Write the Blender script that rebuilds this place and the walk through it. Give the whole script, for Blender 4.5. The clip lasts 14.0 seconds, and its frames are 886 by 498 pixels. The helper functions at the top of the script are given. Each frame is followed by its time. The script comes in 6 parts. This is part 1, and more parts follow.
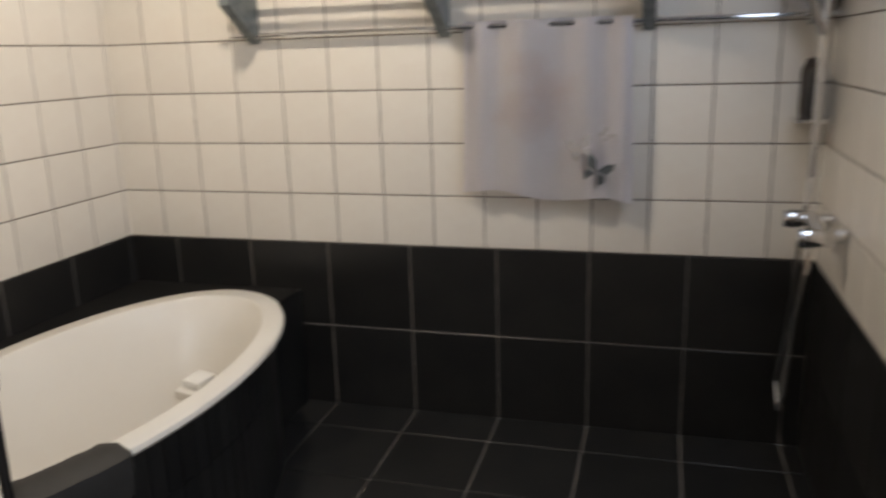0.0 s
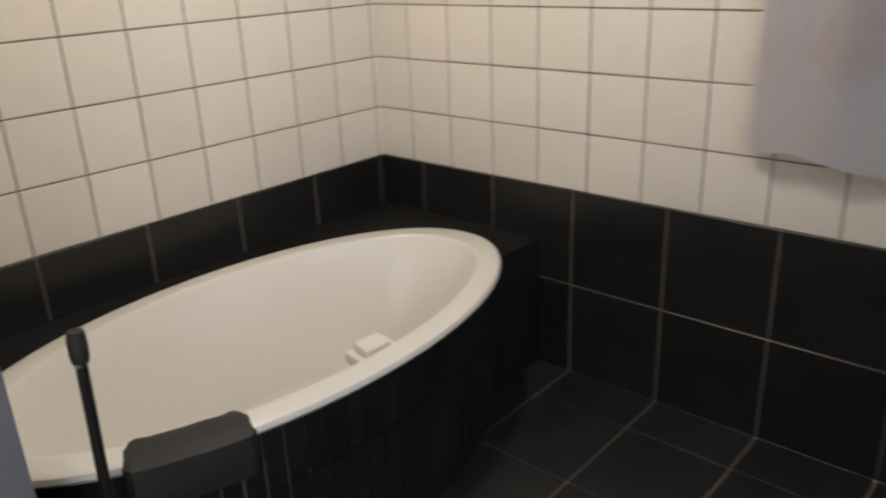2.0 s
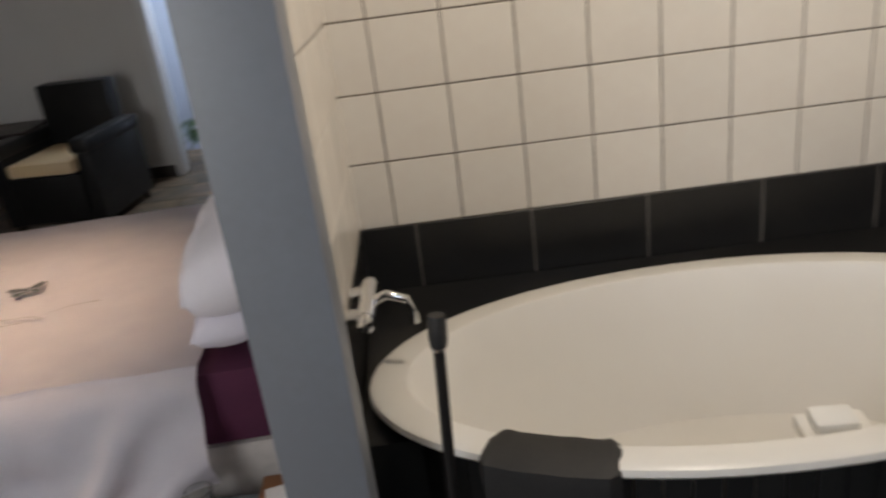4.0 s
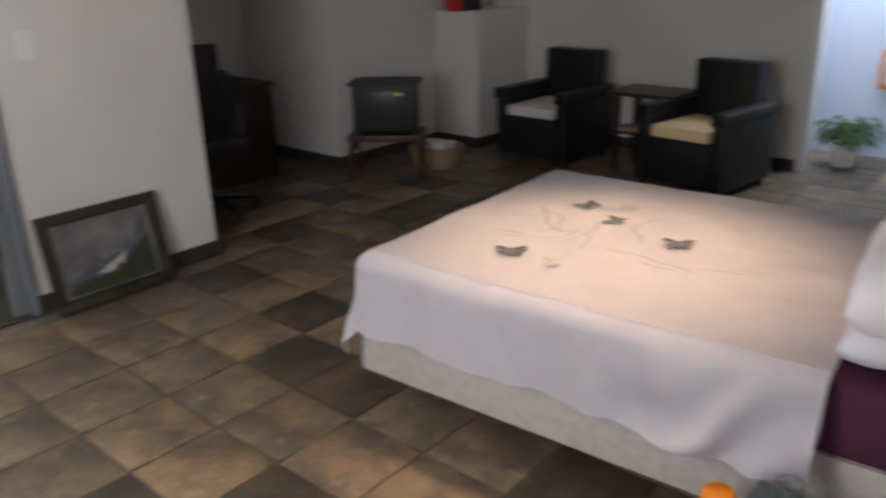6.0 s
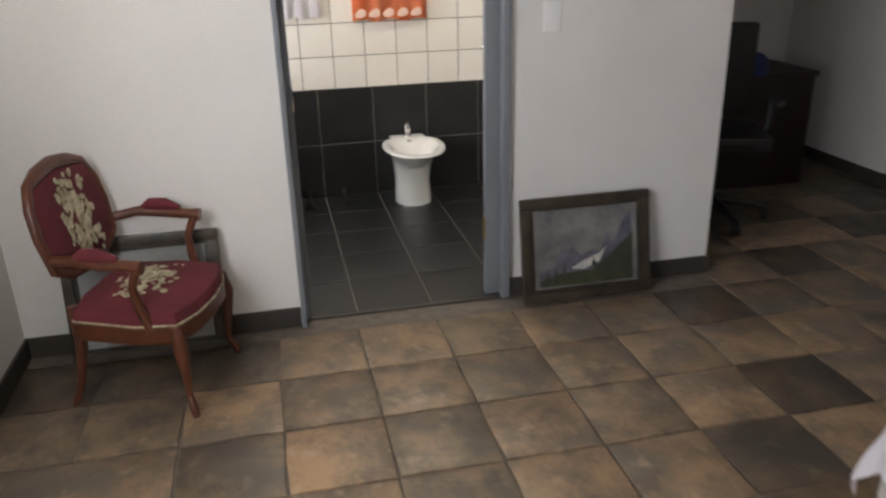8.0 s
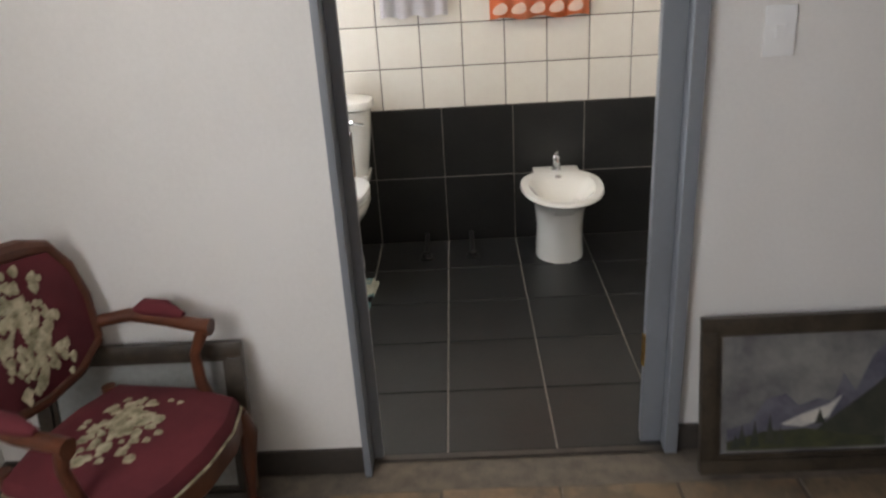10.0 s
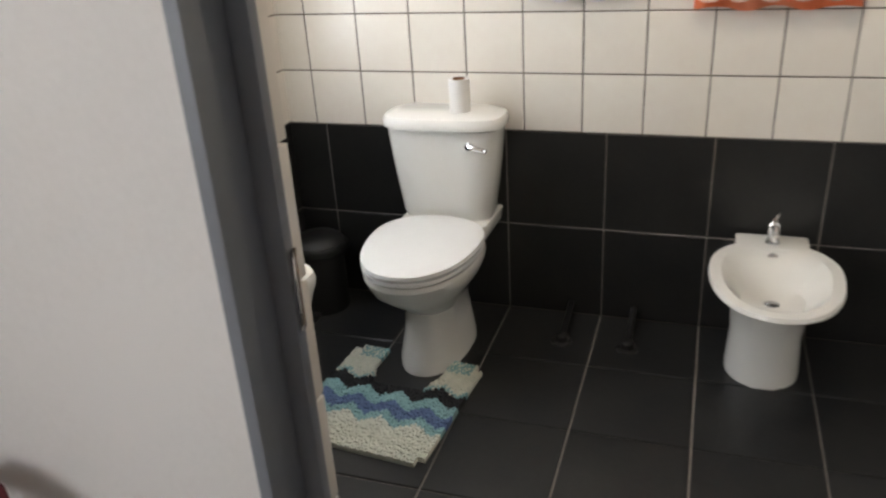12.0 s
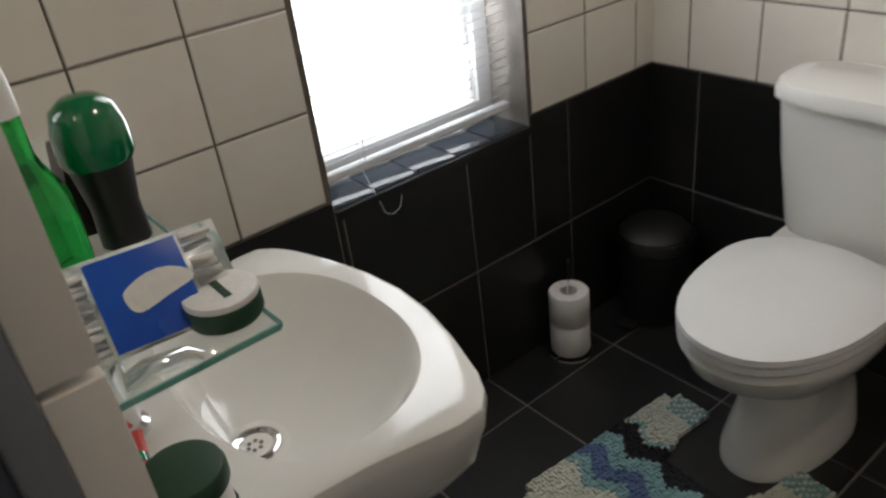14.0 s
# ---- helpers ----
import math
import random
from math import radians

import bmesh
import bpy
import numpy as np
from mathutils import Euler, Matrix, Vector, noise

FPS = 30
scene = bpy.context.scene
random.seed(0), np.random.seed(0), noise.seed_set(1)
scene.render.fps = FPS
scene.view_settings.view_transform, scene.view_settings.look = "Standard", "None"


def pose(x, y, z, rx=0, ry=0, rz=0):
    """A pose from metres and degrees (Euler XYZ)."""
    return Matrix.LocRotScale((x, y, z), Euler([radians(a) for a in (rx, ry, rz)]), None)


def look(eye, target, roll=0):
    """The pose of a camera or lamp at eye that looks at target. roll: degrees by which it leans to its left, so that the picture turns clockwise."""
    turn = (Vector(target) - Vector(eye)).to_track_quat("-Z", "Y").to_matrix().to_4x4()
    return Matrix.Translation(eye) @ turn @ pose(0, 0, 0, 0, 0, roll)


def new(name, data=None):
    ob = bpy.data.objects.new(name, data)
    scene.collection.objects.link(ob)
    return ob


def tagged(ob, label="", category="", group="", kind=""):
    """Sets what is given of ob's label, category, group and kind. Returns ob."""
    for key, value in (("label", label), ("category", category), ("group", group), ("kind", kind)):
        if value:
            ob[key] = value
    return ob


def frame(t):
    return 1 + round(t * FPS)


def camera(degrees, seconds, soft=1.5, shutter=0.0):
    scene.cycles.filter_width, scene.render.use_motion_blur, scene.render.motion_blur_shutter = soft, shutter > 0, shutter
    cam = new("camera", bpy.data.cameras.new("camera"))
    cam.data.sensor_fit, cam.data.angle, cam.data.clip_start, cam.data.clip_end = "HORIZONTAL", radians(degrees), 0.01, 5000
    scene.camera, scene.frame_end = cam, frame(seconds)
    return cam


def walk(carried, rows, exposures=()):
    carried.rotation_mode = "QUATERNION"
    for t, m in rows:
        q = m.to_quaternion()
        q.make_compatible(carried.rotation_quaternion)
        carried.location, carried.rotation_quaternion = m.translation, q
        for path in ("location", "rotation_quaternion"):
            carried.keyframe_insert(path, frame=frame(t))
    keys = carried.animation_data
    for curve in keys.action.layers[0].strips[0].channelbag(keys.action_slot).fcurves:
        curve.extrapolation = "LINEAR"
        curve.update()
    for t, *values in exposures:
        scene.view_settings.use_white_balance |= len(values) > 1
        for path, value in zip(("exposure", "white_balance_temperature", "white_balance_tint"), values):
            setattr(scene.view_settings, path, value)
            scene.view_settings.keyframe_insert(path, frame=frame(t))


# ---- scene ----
cam = camera(59.3, 14.0, soft=2.3, shutter=0.6)

PATH = [
    (0.0, (2.779, -0.194, 1.382), (4.645, 0.335, 0.891), -1.8),
    (0.3, (2.88, -0.218, 1.381), (4.669, 0.503, 0.85), -2.3),
    (0.5, (2.942, -0.26, 1.377), (4.69, 0.54, 0.825), -2.6),
    (1.0, (3.067, -0.259, 1.409), (4.748, 0.613, 0.765), -2.3),
    (1.5, (3.204, -0.22, 1.401), (4.796, 0.781, 0.72), -1.9),
    (2.0, (3.375, -0.279, 1.435), (4.761, 0.971, 0.716), -2.4),
    (4.5, (3.896, -0.158, 1.445), (3.54, 1.668, 0.71), -7.1),
    (5.0, (3.815, -0.187, 1.462), (3.155, 1.558, 0.742), -5.2),
    (5.5, (3.704, -0.261, 1.472), (2.753, 1.355, 0.776), -2.0),
    (6.0, (3.644, -0.399, 1.524), (2.414, 1.015, 0.826), -1.4),
    (6.5, (3.588, -0.295, 1.526), (2.061, 0.794, 0.832), -1.7),
    (7.0, (3.452, -0.244, 1.51), (1.756, 0.562, 0.822), -1.2),
    (7.5, (3.356, -0.14, 1.543), (1.573, 0.405, 0.819), -1.1),
    (8.0, (3.079, -0.084, 1.528), (1.266, 0.309, 0.78), -1.4),
    (8.5, (2.821, 0.036, 1.526), (0.986, 0.283, 0.769), -2.0),
    (9.0, (2.53, 0.131, 1.524), (0.683, 0.237, 0.763), -2.8),
    (11.5, (1.059, 0.462, 1.489), (-0.712, 0.048, 0.656), -3.7),
    (12.0, (0.784, 0.492, 1.429), (-0.925, -0.119, 0.588), -3.6),
    (12.5, (0.52, 0.399, 1.404), (-1.133, -0.298, 0.519), -2.9),
    (13.0, (0.273, 0.419, 1.326), (-1.247, -0.541, 0.451), -4.1),
    (13.4, (0.083, 0.444, 1.366), (-1.132, -0.849, 0.444), -8.6),
    (13.7, (0.023, 0.41, 1.371), (-1.03, -1.001, 0.423), -8.8),
    (14.0, (-0.011, 0.314, 1.353), (-1.022, -1.092, 0.352), -7.5),
]
EXPO = [(0, -0.3), (0.5, -0.35), (1.0, 0.0), (1.5, -0.05), (2.0, -0.35), (4.3, -0.4), (5.0, -0.12), (5.5, 0.08), (6.5, 0.32), (7.0, 1.05), (7.5, 0.65), (9.0, 0.27), (11.5, 0.0), (12.0, 0.06), (13.0, 0.26), (13.5, 0.0), (14.0, -0.8)]
walk(cam, [(t, look(eye, target, roll)) for t, eye, target, roll in PATH], EXPO)

# ---- light ----
world = bpy.data.worlds.new("sky")
scene.world = world
world.use_nodes = True
wn = world.node_tree.nodes
sky = wn.new("ShaderNodeTexSky")
sky.sky_type, sky.sun_disc, sky.sun_elevation, sky.sun_rotation = "NISHITA", False, radians(40), radians(200)
world.node_tree.links.new(sky.outputs[0], wn["Background"].inputs[0])
wn["Background"].inputs[1].default_value = 0.15


def lamp(name, kind, m, energy, color, size=0.3, size_y=None, spot=60, blend=0.6):
    data = bpy.data.lights.new(name, kind)
    data.energy, data.color = energy, color
    if kind == "AREA":
        data.size = size
        if size_y:
            data.shape, data.size_y = "RECTANGLE", size_y
    elif kind == "SPOT":
        data.spot_size, data.spot_blend, data.shadow_soft_size = radians(spot), blend, size
    elif kind == "SUN":
        data.angle = radians(size)
    ob = new(name, data)
    ob.matrix_world = m
    return ob


WARM, COOL = (1.0, 0.86, 0.69), (0.72, 0.82, 1.0)
lamp("sun", "SUN", look((0, -4, 5), (0.3, 0, 0)), 4.0, (1.0, 0.95, 0.88), 0.6)
lamp("bath_ceiling_lamp", "SPOT", look((4.55, 1.0, 2.36), (4.55, 1.2, 0)), 60, WARM, 0.06, spot=150, blend=0.5)
# cool fill added indoors, no window or lamp known there
lamp("bath_cool_fill", "AREA", look((4.6, -0.60, 1.75), (4.6, 1.5, 0.9)), 9, COOL, 0.8, 0.7)
lamp("bed_downlight", "SPOT", look((2.5, 1.72, 2.36), (2.5, 1.72, 0)), 200, (1.0, 0.69, 0.46), 0.08, spot=58, blend=1.0)
lamp("partition_downlight", "SPOT", look((0.85, -0.45, 2.36), (0.0, -0.55, 1.35)), 16, (1.0, 0.93, 0.86), 0.05, spot=75, blend=0.9)
lamp("toilet_daylight", "AREA", look((-0.95, -0.93, 1.35), (-0.95, 1.0, 0.7)), 16, (0.95, 0.97, 1.0), 0.55, 1.2)
lamp("toilet_ceiling_lamp", "SPOT", look((-0.9, 0.5, 2.36), (-0.9, 0.5, 0)), 30, (1.0, 0.86, 0.68), 0.06, spot=150, blend=0.5)
lamp("sunroom_daylight", "AREA", look((2.4, 5.95, 2.32), (2.3, 6.1, 0.4)), 45, (0.78, 0.87, 1.0), 1.2, 0.5)
# fill added at an assumed south opening that stays out of view
lamp("bedroom_south_fill", "AREA", look((2.25, -1.01, 1.52), (1.7, 1.5, 0.9)), 35, (0.95, 0.945, 0.97), 1.2, 1.1)


# ---- materials ----
def material(name, base, second=None, rough=0.5, metal=0.0, scale=6.0, fine=60.0, bump=0.15, vary=0.0, mix=0.5, coat=0.0, island=False):
    m = bpy.data.materials.new(name)
    m.use_nodes = True
    n, l = m.node_tree.nodes, m.node_tree.links
    b = n["Principled BSDF"]
    b.inputs["Roughness"].default_value, b.inputs["Metallic"].default_value = rough, metal
    b.inputs["Coat Weight"].default_value = coat
    co = n.new("ShaderNodeTexCoord")
    big, small = n.new("ShaderNodeTexNoise"), n.new("ShaderNodeTexNoise")
    big.inputs["Scale"].default_value, big.inputs["Detail"].default_value = scale, 5
    small.inputs["Scale"].default_value, small.inputs["Detail"].default_value = fine, 4
    l.new(co.outputs["Object"], big.inputs["Vector"])
    l.new(co.outputs["Object"], small.inputs["Vector"])
    ramp = n.new("ShaderNodeMapRange")
    ramp.inputs[1].default_value, ramp.inputs[2].default_value = 0.35, 0.68
    add = n.new("ShaderNodeMath")
    add.operation = "MULTIPLY_ADD"
    l.new(small.outputs[0], add.inputs[0])
    add.inputs[1].default_value = 0.35
    l.new(big.outputs[0], add.inputs[2])
    sub = n.new("ShaderNodeMath")
    sub.operation = "SUBTRACT"
    l.new(add.outputs[0], sub.inputs[0])
    sub.inputs[1].default_value = 0.17
    l.new(sub.outputs[0], ramp.inputs[0])
    mx = n.new("ShaderNodeMix")
    mx.data_type = "RGBA"
    second = second or tuple(c * 0.82 for c in base)
    mx.inputs[6].default_value, mx.inputs[7].default_value = (*base, 1), (*second, 1)
    fac = n.new("ShaderNodeMath")
    fac.operation = "MULTIPLY"
    fac.inputs[1].default_value = mix * 2 if mix < 0.5 else 1.0
    l.new(ramp.outputs[0], fac.inputs[0])
    l.new(fac.outputs[0], mx.inputs[0])
    out = mx.outputs[2]
    if vary:
        hsv = n.new("ShaderNodeHueSaturation")
        rnd = n.new("ShaderNodeNewGeometry" if island else "ShaderNodeObjectInfo")
        mr = n.new("ShaderNodeMapRange")
        mr.inputs[3].default_value, mr.inputs[4].default_value = 1 - vary, 1 + vary
        l.new(rnd.outputs["Random Per Island" if island else "Random"], mr.inputs[0])
        l.new(mr.outputs[0], hsv.inputs["Value"])
        l.new(out, hsv.inputs["Color"])
        out = hsv.outputs[0]
    l.new(out, b.inputs["Base Color"])
    rr = n.new("ShaderNodeMapRange")
    rr.inputs[3].default_value, rr.inputs[4].default_value = max(rough - 0.07, 0.02), min(rough + 0.09, 1)
    l.new(big.outputs[0], rr.inputs[0])
    l.new(rr.outputs[0], b.inputs["Roughness"])
    if bump:
        bp = n.new("ShaderNodeBump")
        bp.inputs["Strength"].default_value, bp.inputs["Distance"].default_value = bump, 0.004
        l.new(add.outputs[0], bp.inputs["Height"])
        l.new(bp.outputs[0], b.inputs["Normal"])
    return m


def stone_tile_material(island=False):
    """Mottled tan to grey-brown stone tile, each tile its own tone."""
    m = material("rustic_stone_tile_rest" if island else "rustic_stone_tile", (0.285, 0.205, 0.13), (0.115, 0.093, 0.073), 0.4, scale=7, fine=45, bump=0.35)
    n, l = m.node_tree.nodes, m.node_tree.links
    b = n["Principled BSDF"]
    old = b.inputs["Base Color"].links[0].from_socket
    info = n.new("ShaderNodeNewGeometry" if island else "ShaderNodeObjectInfo")
    ramp = n.new("ShaderNodeValToRGB")
    e = ramp.color_ramp.elements
    e[0].position, e[0].color = 0.0, (0.36, 0.35, 0.34, 1)
    e[1].position, e[1].color = 1.0, (1.25, 1.1, 0.95, 1)
    for p, c in ((0.3, (0.5, 0.5, 0.5, 1)), (0.5, (0.9, 0.85, 0.8, 1)), (0.7, (0.78, 0.77, 0.74, 1))):
        k = e.new(p)
        k.color = c
    l.new(info.outputs["Random Per Island" if island else "Random"], ramp.inputs[0])
    # every tile takes its own patch of the stone
    geo = n.new("ShaderNodeNewGeometry")
    shift = n.new("ShaderNodeVectorMath")
    shift.operation = "MULTIPLY_ADD"
    shift.inputs[1].default_value = (53.0, 31.0, 17.0)
    l.new(info.outputs["Random Per Island" if island else "Random"], shift.inputs[0])
    l.new(geo.outputs["Position"], shift.inputs[2])
    for node in [q for q in n if q.bl_idname == "ShaderNodeTexNoise"]:
        l.new(shift.outputs[0], node.inputs["Vector"])
    cloud = n.new("ShaderNodeTexNoise")
    cloud.inputs["Scale"].default_value, cloud.inputs["Detail"].default_value, cloud.inputs["Distortion"].default_value = 3.4, 7, 0.6
    l.new(shift.outputs[0], cloud.inputs["Vector"])
    edge = n.new("ShaderNodeMapRange")
    edge.inputs[1].default_value, edge.inputs[2].default_value = 0.5, 0.66
    l.new(cloud.outputs[0], edge.inputs[0])
    grey = n.new("ShaderNodeMix")
    grey.data_type = "RGBA"
    grey.inputs[7].default_value = (0.13, 0.113, 0.092, 1)
    l.new(edge.outputs[0], grey.inputs[0])
    l.new(old, grey.inputs[6])
    scuff = n.new("ShaderNodeTexNoise")
    scuff.inputs["Scale"].default_value, scuff.inputs["Detail"].default_value = 13, 8
    l.new(shift.outputs[0], scuff.inputs["Vector"])
    light = n.new("ShaderNodeMapRange")
    light.inputs[1].default_value, light.inputs[2].default_value, light.inputs[4].default_value = 0.58, 0.72, 0.7
    l.new(scuff.outputs[0], light.inputs[0])
    pale = n.new("ShaderNodeMix")
    pale.data_type = "RGBA"
    pale.inputs[7].default_value = (0.33, 0.27, 0.2, 1)
    l.new(light.outputs[0], pale.inputs[0])
    l.new(grey.outputs[2], pale.inputs[6])
    old = pale.outputs[2]
    mul = n.new("ShaderNodeMix")
    mul.data_type, mul.blend_type = "RGBA", "MULTIPLY"
    mul.inputs[0].default_value = 1.0
    l.new(old, mul.inputs[6])
    l.new(ramp.outputs[0], mul.inputs[7])
    l.new(mul.outputs[2], b.inputs["Base Color"])
    return m


def glass_material(name, color=(1, 1, 1), rough=0.02):
    m = bpy.data.materials.new(name)
    m.use_nodes = True
    b = m.node_tree.nodes["Principled BSDF"]
    b.inputs["Base Color"].default_value = (*color, 1)
    b.inputs["Transmission Weight"].default_value = 1.0
    b.inputs["Roughness"].default_value = rough
    b.inputs["IOR"].default_value = 1.45
    return m


def glow_material(name, color, strength):
    m = bpy.data.materials.new(name)
    m.use_nodes = True
    b = m.node_tree.nodes["Principled BSDF"]
    b.inputs["Base Color"].default_value = (*color, 1)
    b.inputs["Emission Color"].default_value = (*color, 1)
    b.inputs["Emission Strength"].default_value = strength
    return m


PLASTER = material("white_plaster", (0.74, 0.72, 0.69), (0.68, 0.66, 0.63), 0.75, scale=1.6, fine=90, bump=0.12)
CEILING = material("ceiling_paint", (0.8, 0.79, 0.77), None, 0.8, scale=2, fine=80, bump=0.05)
GROUT_LIGHT = material("grey_grout", (0.3, 0.27, 0.24), (0.22, 0.2, 0.18), 0.85, scale=20, fine=140, bump=0.2)
GROUT_DARK = material("brown_grout", (0.16, 0.13, 0.1), (0.1, 0.085, 0.07), 0.85, scale=20, fine=140, bump=0.2)
WHITE_TILE = material("white_glazed_tile", (0.8, 0.76, 0.69), (0.77, 0.72, 0.65), 0.22, scale=4, fine=30, bump=0.04, vary=0.03)
DARK_TILE = material("charcoal_tile", (0.011, 0.011, 0.0115), (0.018, 0.0175, 0.0165), 0.36, scale=5, fine=70, bump=0.2, vary=0.15)
FLOOR_DARK = material("charcoal_floor_tile", (0.0125, 0.013, 0.014), (0.021, 0.021, 0.0205), 0.34, scale=5, fine=70, bump=0.2, vary=0.18)
STONE = stone_tile_material()
STONE_REST = stone_tile_material(True)
SKIRT = material("brown_skirting_tile", (0.055, 0.046, 0.037), (0.035, 0.03, 0.026), 0.5, scale=7, fine=60, bump=0.2, vary=0.2)
STEEL_GREY = material("grey_enamel_frame", (0.2, 0.215, 0.24), (0.18, 0.19, 0.21), 0.42, scale=3, fine=60, bump=0.05)
CERAMIC = material("white_ceramic", (0.8, 0.79, 0.75), (0.78, 0.77, 0.73), 0.1, scale=3, fine=20, bump=0.0, coat=0.4)
ACRYLIC = material("cream_acrylic_tub", (0.8, 0.775, 0.72), (0.785, 0.755, 0.7), 0.3, scale=3, fine=20, bump=0.0)
CHROME = material("chrome", (0.75, 0.75, 0.76), (0.7, 0.7, 0.7), 0.08, 1.0, bump=0.0)
BLACK_RUBBER = material("dark_rubber", (0.016, 0.016, 0.016), (0.026, 0.025, 0.024), 0.6, scale=12, fine=120, bump=0.25)
BLACK_PLASTIC = material("black_plastic", (0.015, 0.014, 0.014), None, 0.35, bump=0.05)
TOWEL = material("lilac_white_towel", (0.8, 0.78, 0.8), (0.75, 0.72, 0.75), 0.95, scale=3, fine=320, bump=0.5)
BATH_TOWEL = material("bath_towel_cloth", (0.82, 0.79, 0.81), (0.77, 0.74, 0.76), 0.95, scale=3, fine=320, bump=0.5)


def faded_print(m, centre, radius, color):
    """Washed-out print on a cloth, a soft ragged round of colour."""
    n, l = m.node_tree.nodes, m.node_tree.links
    b = n["Principled BSDF"]
    old = b.inputs["Base Color"].links[0].from_socket
    co, no = n.new("ShaderNodeTexCoord"), n.new("ShaderNodeTexNoise")
    no.inputs["Scale"].default_value = 9
    dist = n.new("ShaderNodeVectorMath")
    dist.operation, dist.inputs[1].default_value = "DISTANCE", centre
    l.new(co.outputs["Object"], dist.inputs[0])
    l.new(co.outputs["Object"], no.inputs["Vector"])
    add = n.new("ShaderNodeMath")
    add.operation, add.inputs[1].default_value = "MULTIPLY_ADD", 0.25
    l.new(no.outputs[0], add.inputs[0])
    l.new(dist.outputs["Value"], add.inputs[2])
    rg = n.new("ShaderNodeMapRange")
    rg.inputs[1].default_value, rg.inputs[2].default_value, rg.inputs[3].default_value, rg.inputs[4].default_value = radius * 0.5, radius * 1.4, 0.75, 0.0
    l.new(add.outputs[0], rg.inputs[0])
    mx = n.new("ShaderNodeMix")
    mx.data_type = "RGBA"
    mx.inputs[7].default_value = (*color, 1)
    l.new(rg.outputs[0], mx.inputs[0])
    l.new(old, mx.inputs[6])
    l.new(mx.outputs[2], b.inputs["Base Color"])


faded_print(BATH_TOWEL, (0, 0.03, 1.22), 0.2, (0.66, 0.52, 0.47))
ORANGE_TOWEL = material("orange_towel", (0.85, 0.25, 0.1), (0.8, 0.3, 0.16), 0.95, scale=8, fine=300, bump=0.5)
PALE_PRINT = material("pale_peach_print", (0.85, 0.6, 0.48), None, 0.95, scale=8, fine=300, bump=0.4)
COVER = material("white_bed_cover", (0.8, 0.77, 0.8), (0.76, 0.73, 0.77), 0.92, scale=11, fine=200, bump=0.75)
PRINT_DARK = material("dark_embroidery", (0.05, 0.06, 0.07), (0.12, 0.13, 0.13), 0.9, scale=30, fine=200, bump=0.3)
PRINT_GREY = material("grey_embroidery", (0.4, 0.38, 0.37), (0.52, 0.49, 0.48), 0.9, scale=30, fine=200, bump=0.3)
PILLOW = material("lilac_pillow_cotton", (0.7, 0.67, 0.73), (0.62, 0.6, 0.68), 0.9, scale=4, fine=260, bump=0.3)
PURPLE = material("plum_sheet", (0.075, 0.012, 0.04), (0.05, 0.008, 0.028), 0.85, scale=5, fine=250, bump=0.3)
BASE_FABRIC = material("beige_bed_base_fabric", (0.47, 0.44, 0.41), (0.4, 0.375, 0.35), 0.9, scale=30, fine=320, bump=0.4)
BLACK_LEATHER = material("black_leather", (0.008, 0.0075, 0.0075), (0.013, 0.012, 0.0115), 0.42, scale=10, fine=160, bump=0.35)
CUSHION_WHITE = material("off_white_cushion", (0.72, 0.66, 0.64), (0.62, 0.57, 0.55), 0.9, scale=6, fine=220, bump=0.35)
CUSHION_YELLOW = material("cream_yellow_cushion", (0.85, 0.64, 0.36), (0.78, 0.58, 0.36), 0.9, scale=6, fine=220, bump=0.35)
DARK_WOOD = material("dark_stained_wood", (0.035, 0.02, 0.014), (0.02, 0.012, 0.009), 0.4, scale=9, fine=90, bump=0.25)
STAND_WOOD = material("red_brown_wood", (0.07, 0.022, 0.015), (0.045, 0.015, 0.01), 0.4, scale=9, fine=90, bump=0.2)
RED_WOOD = material("mahogany", (0.026, 0.01, 0.008), (0.016, 0.008, 0.006), 0.45, scale=9, fine=90, bump=0.2)
CHAIR_WOOD = material("walnut_carved_frame", (0.115, 0.038, 0.018), (0.07, 0.022, 0.011), 0.35, scale=9, fine=90, bump=0.25)
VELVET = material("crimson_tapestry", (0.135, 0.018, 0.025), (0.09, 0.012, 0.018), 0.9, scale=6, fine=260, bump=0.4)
FLORAL = material("cream_floral_tapestry", (0.55, 0.48, 0.33), (0.22, 0.2, 0.12), 0.9, scale=32, fine=160, bump=0.4)
CAST_IRON = material("black_cast_iron", (0.007, 0.007, 0.007), (0.012, 0.011, 0.011), 0.5, scale=14, fine=120, bump=0.25)
BRASS = material("brass", (0.5, 0.34, 0.1), None, 0.3, 1.0, bump=0.05)
FRAME_DARK = material("bronze_picture_frame", (0.026, 0.02, 0.014), (0.055, 0.042, 0.028), 0.38, scale=14, fine=80, bump=0.3)
WICKER = material("tan_wicker", (0.36, 0.26, 0.15), (0.24, 0.17, 0.09), 0.75, scale=40, fine=160, bump=0.5)
CARDBOARD = material("brown_box_wood", (0.26, 0.12, 0.05), (0.19, 0.085, 0.035), 0.6, scale=10, fine=90, bump=0.2)
BLUE_WALL = material("pale_blue_wall", (0.62, 0.68, 0.8), (0.6, 0.66, 0.78), 0.8, scale=2, fine=80, bump=0.1)
LEAF = material("fern_leaf", (0.05, 0.13, 0.02), (0.03, 0.08, 0.012), 0.55, scale=20, fine=120, bump=0.2, vary=0.3, island=True)
CURTAIN = material("brown_patterned_curtain", (0.14, 0.105, 0.075), (0.06, 0.045, 0.032), 0.9, scale=9, fine=200, bump=0.3)
PAPER = material("white_paper", (0.78, 0.77, 0.75), None, 0.8, fine=200, bump=0.15)
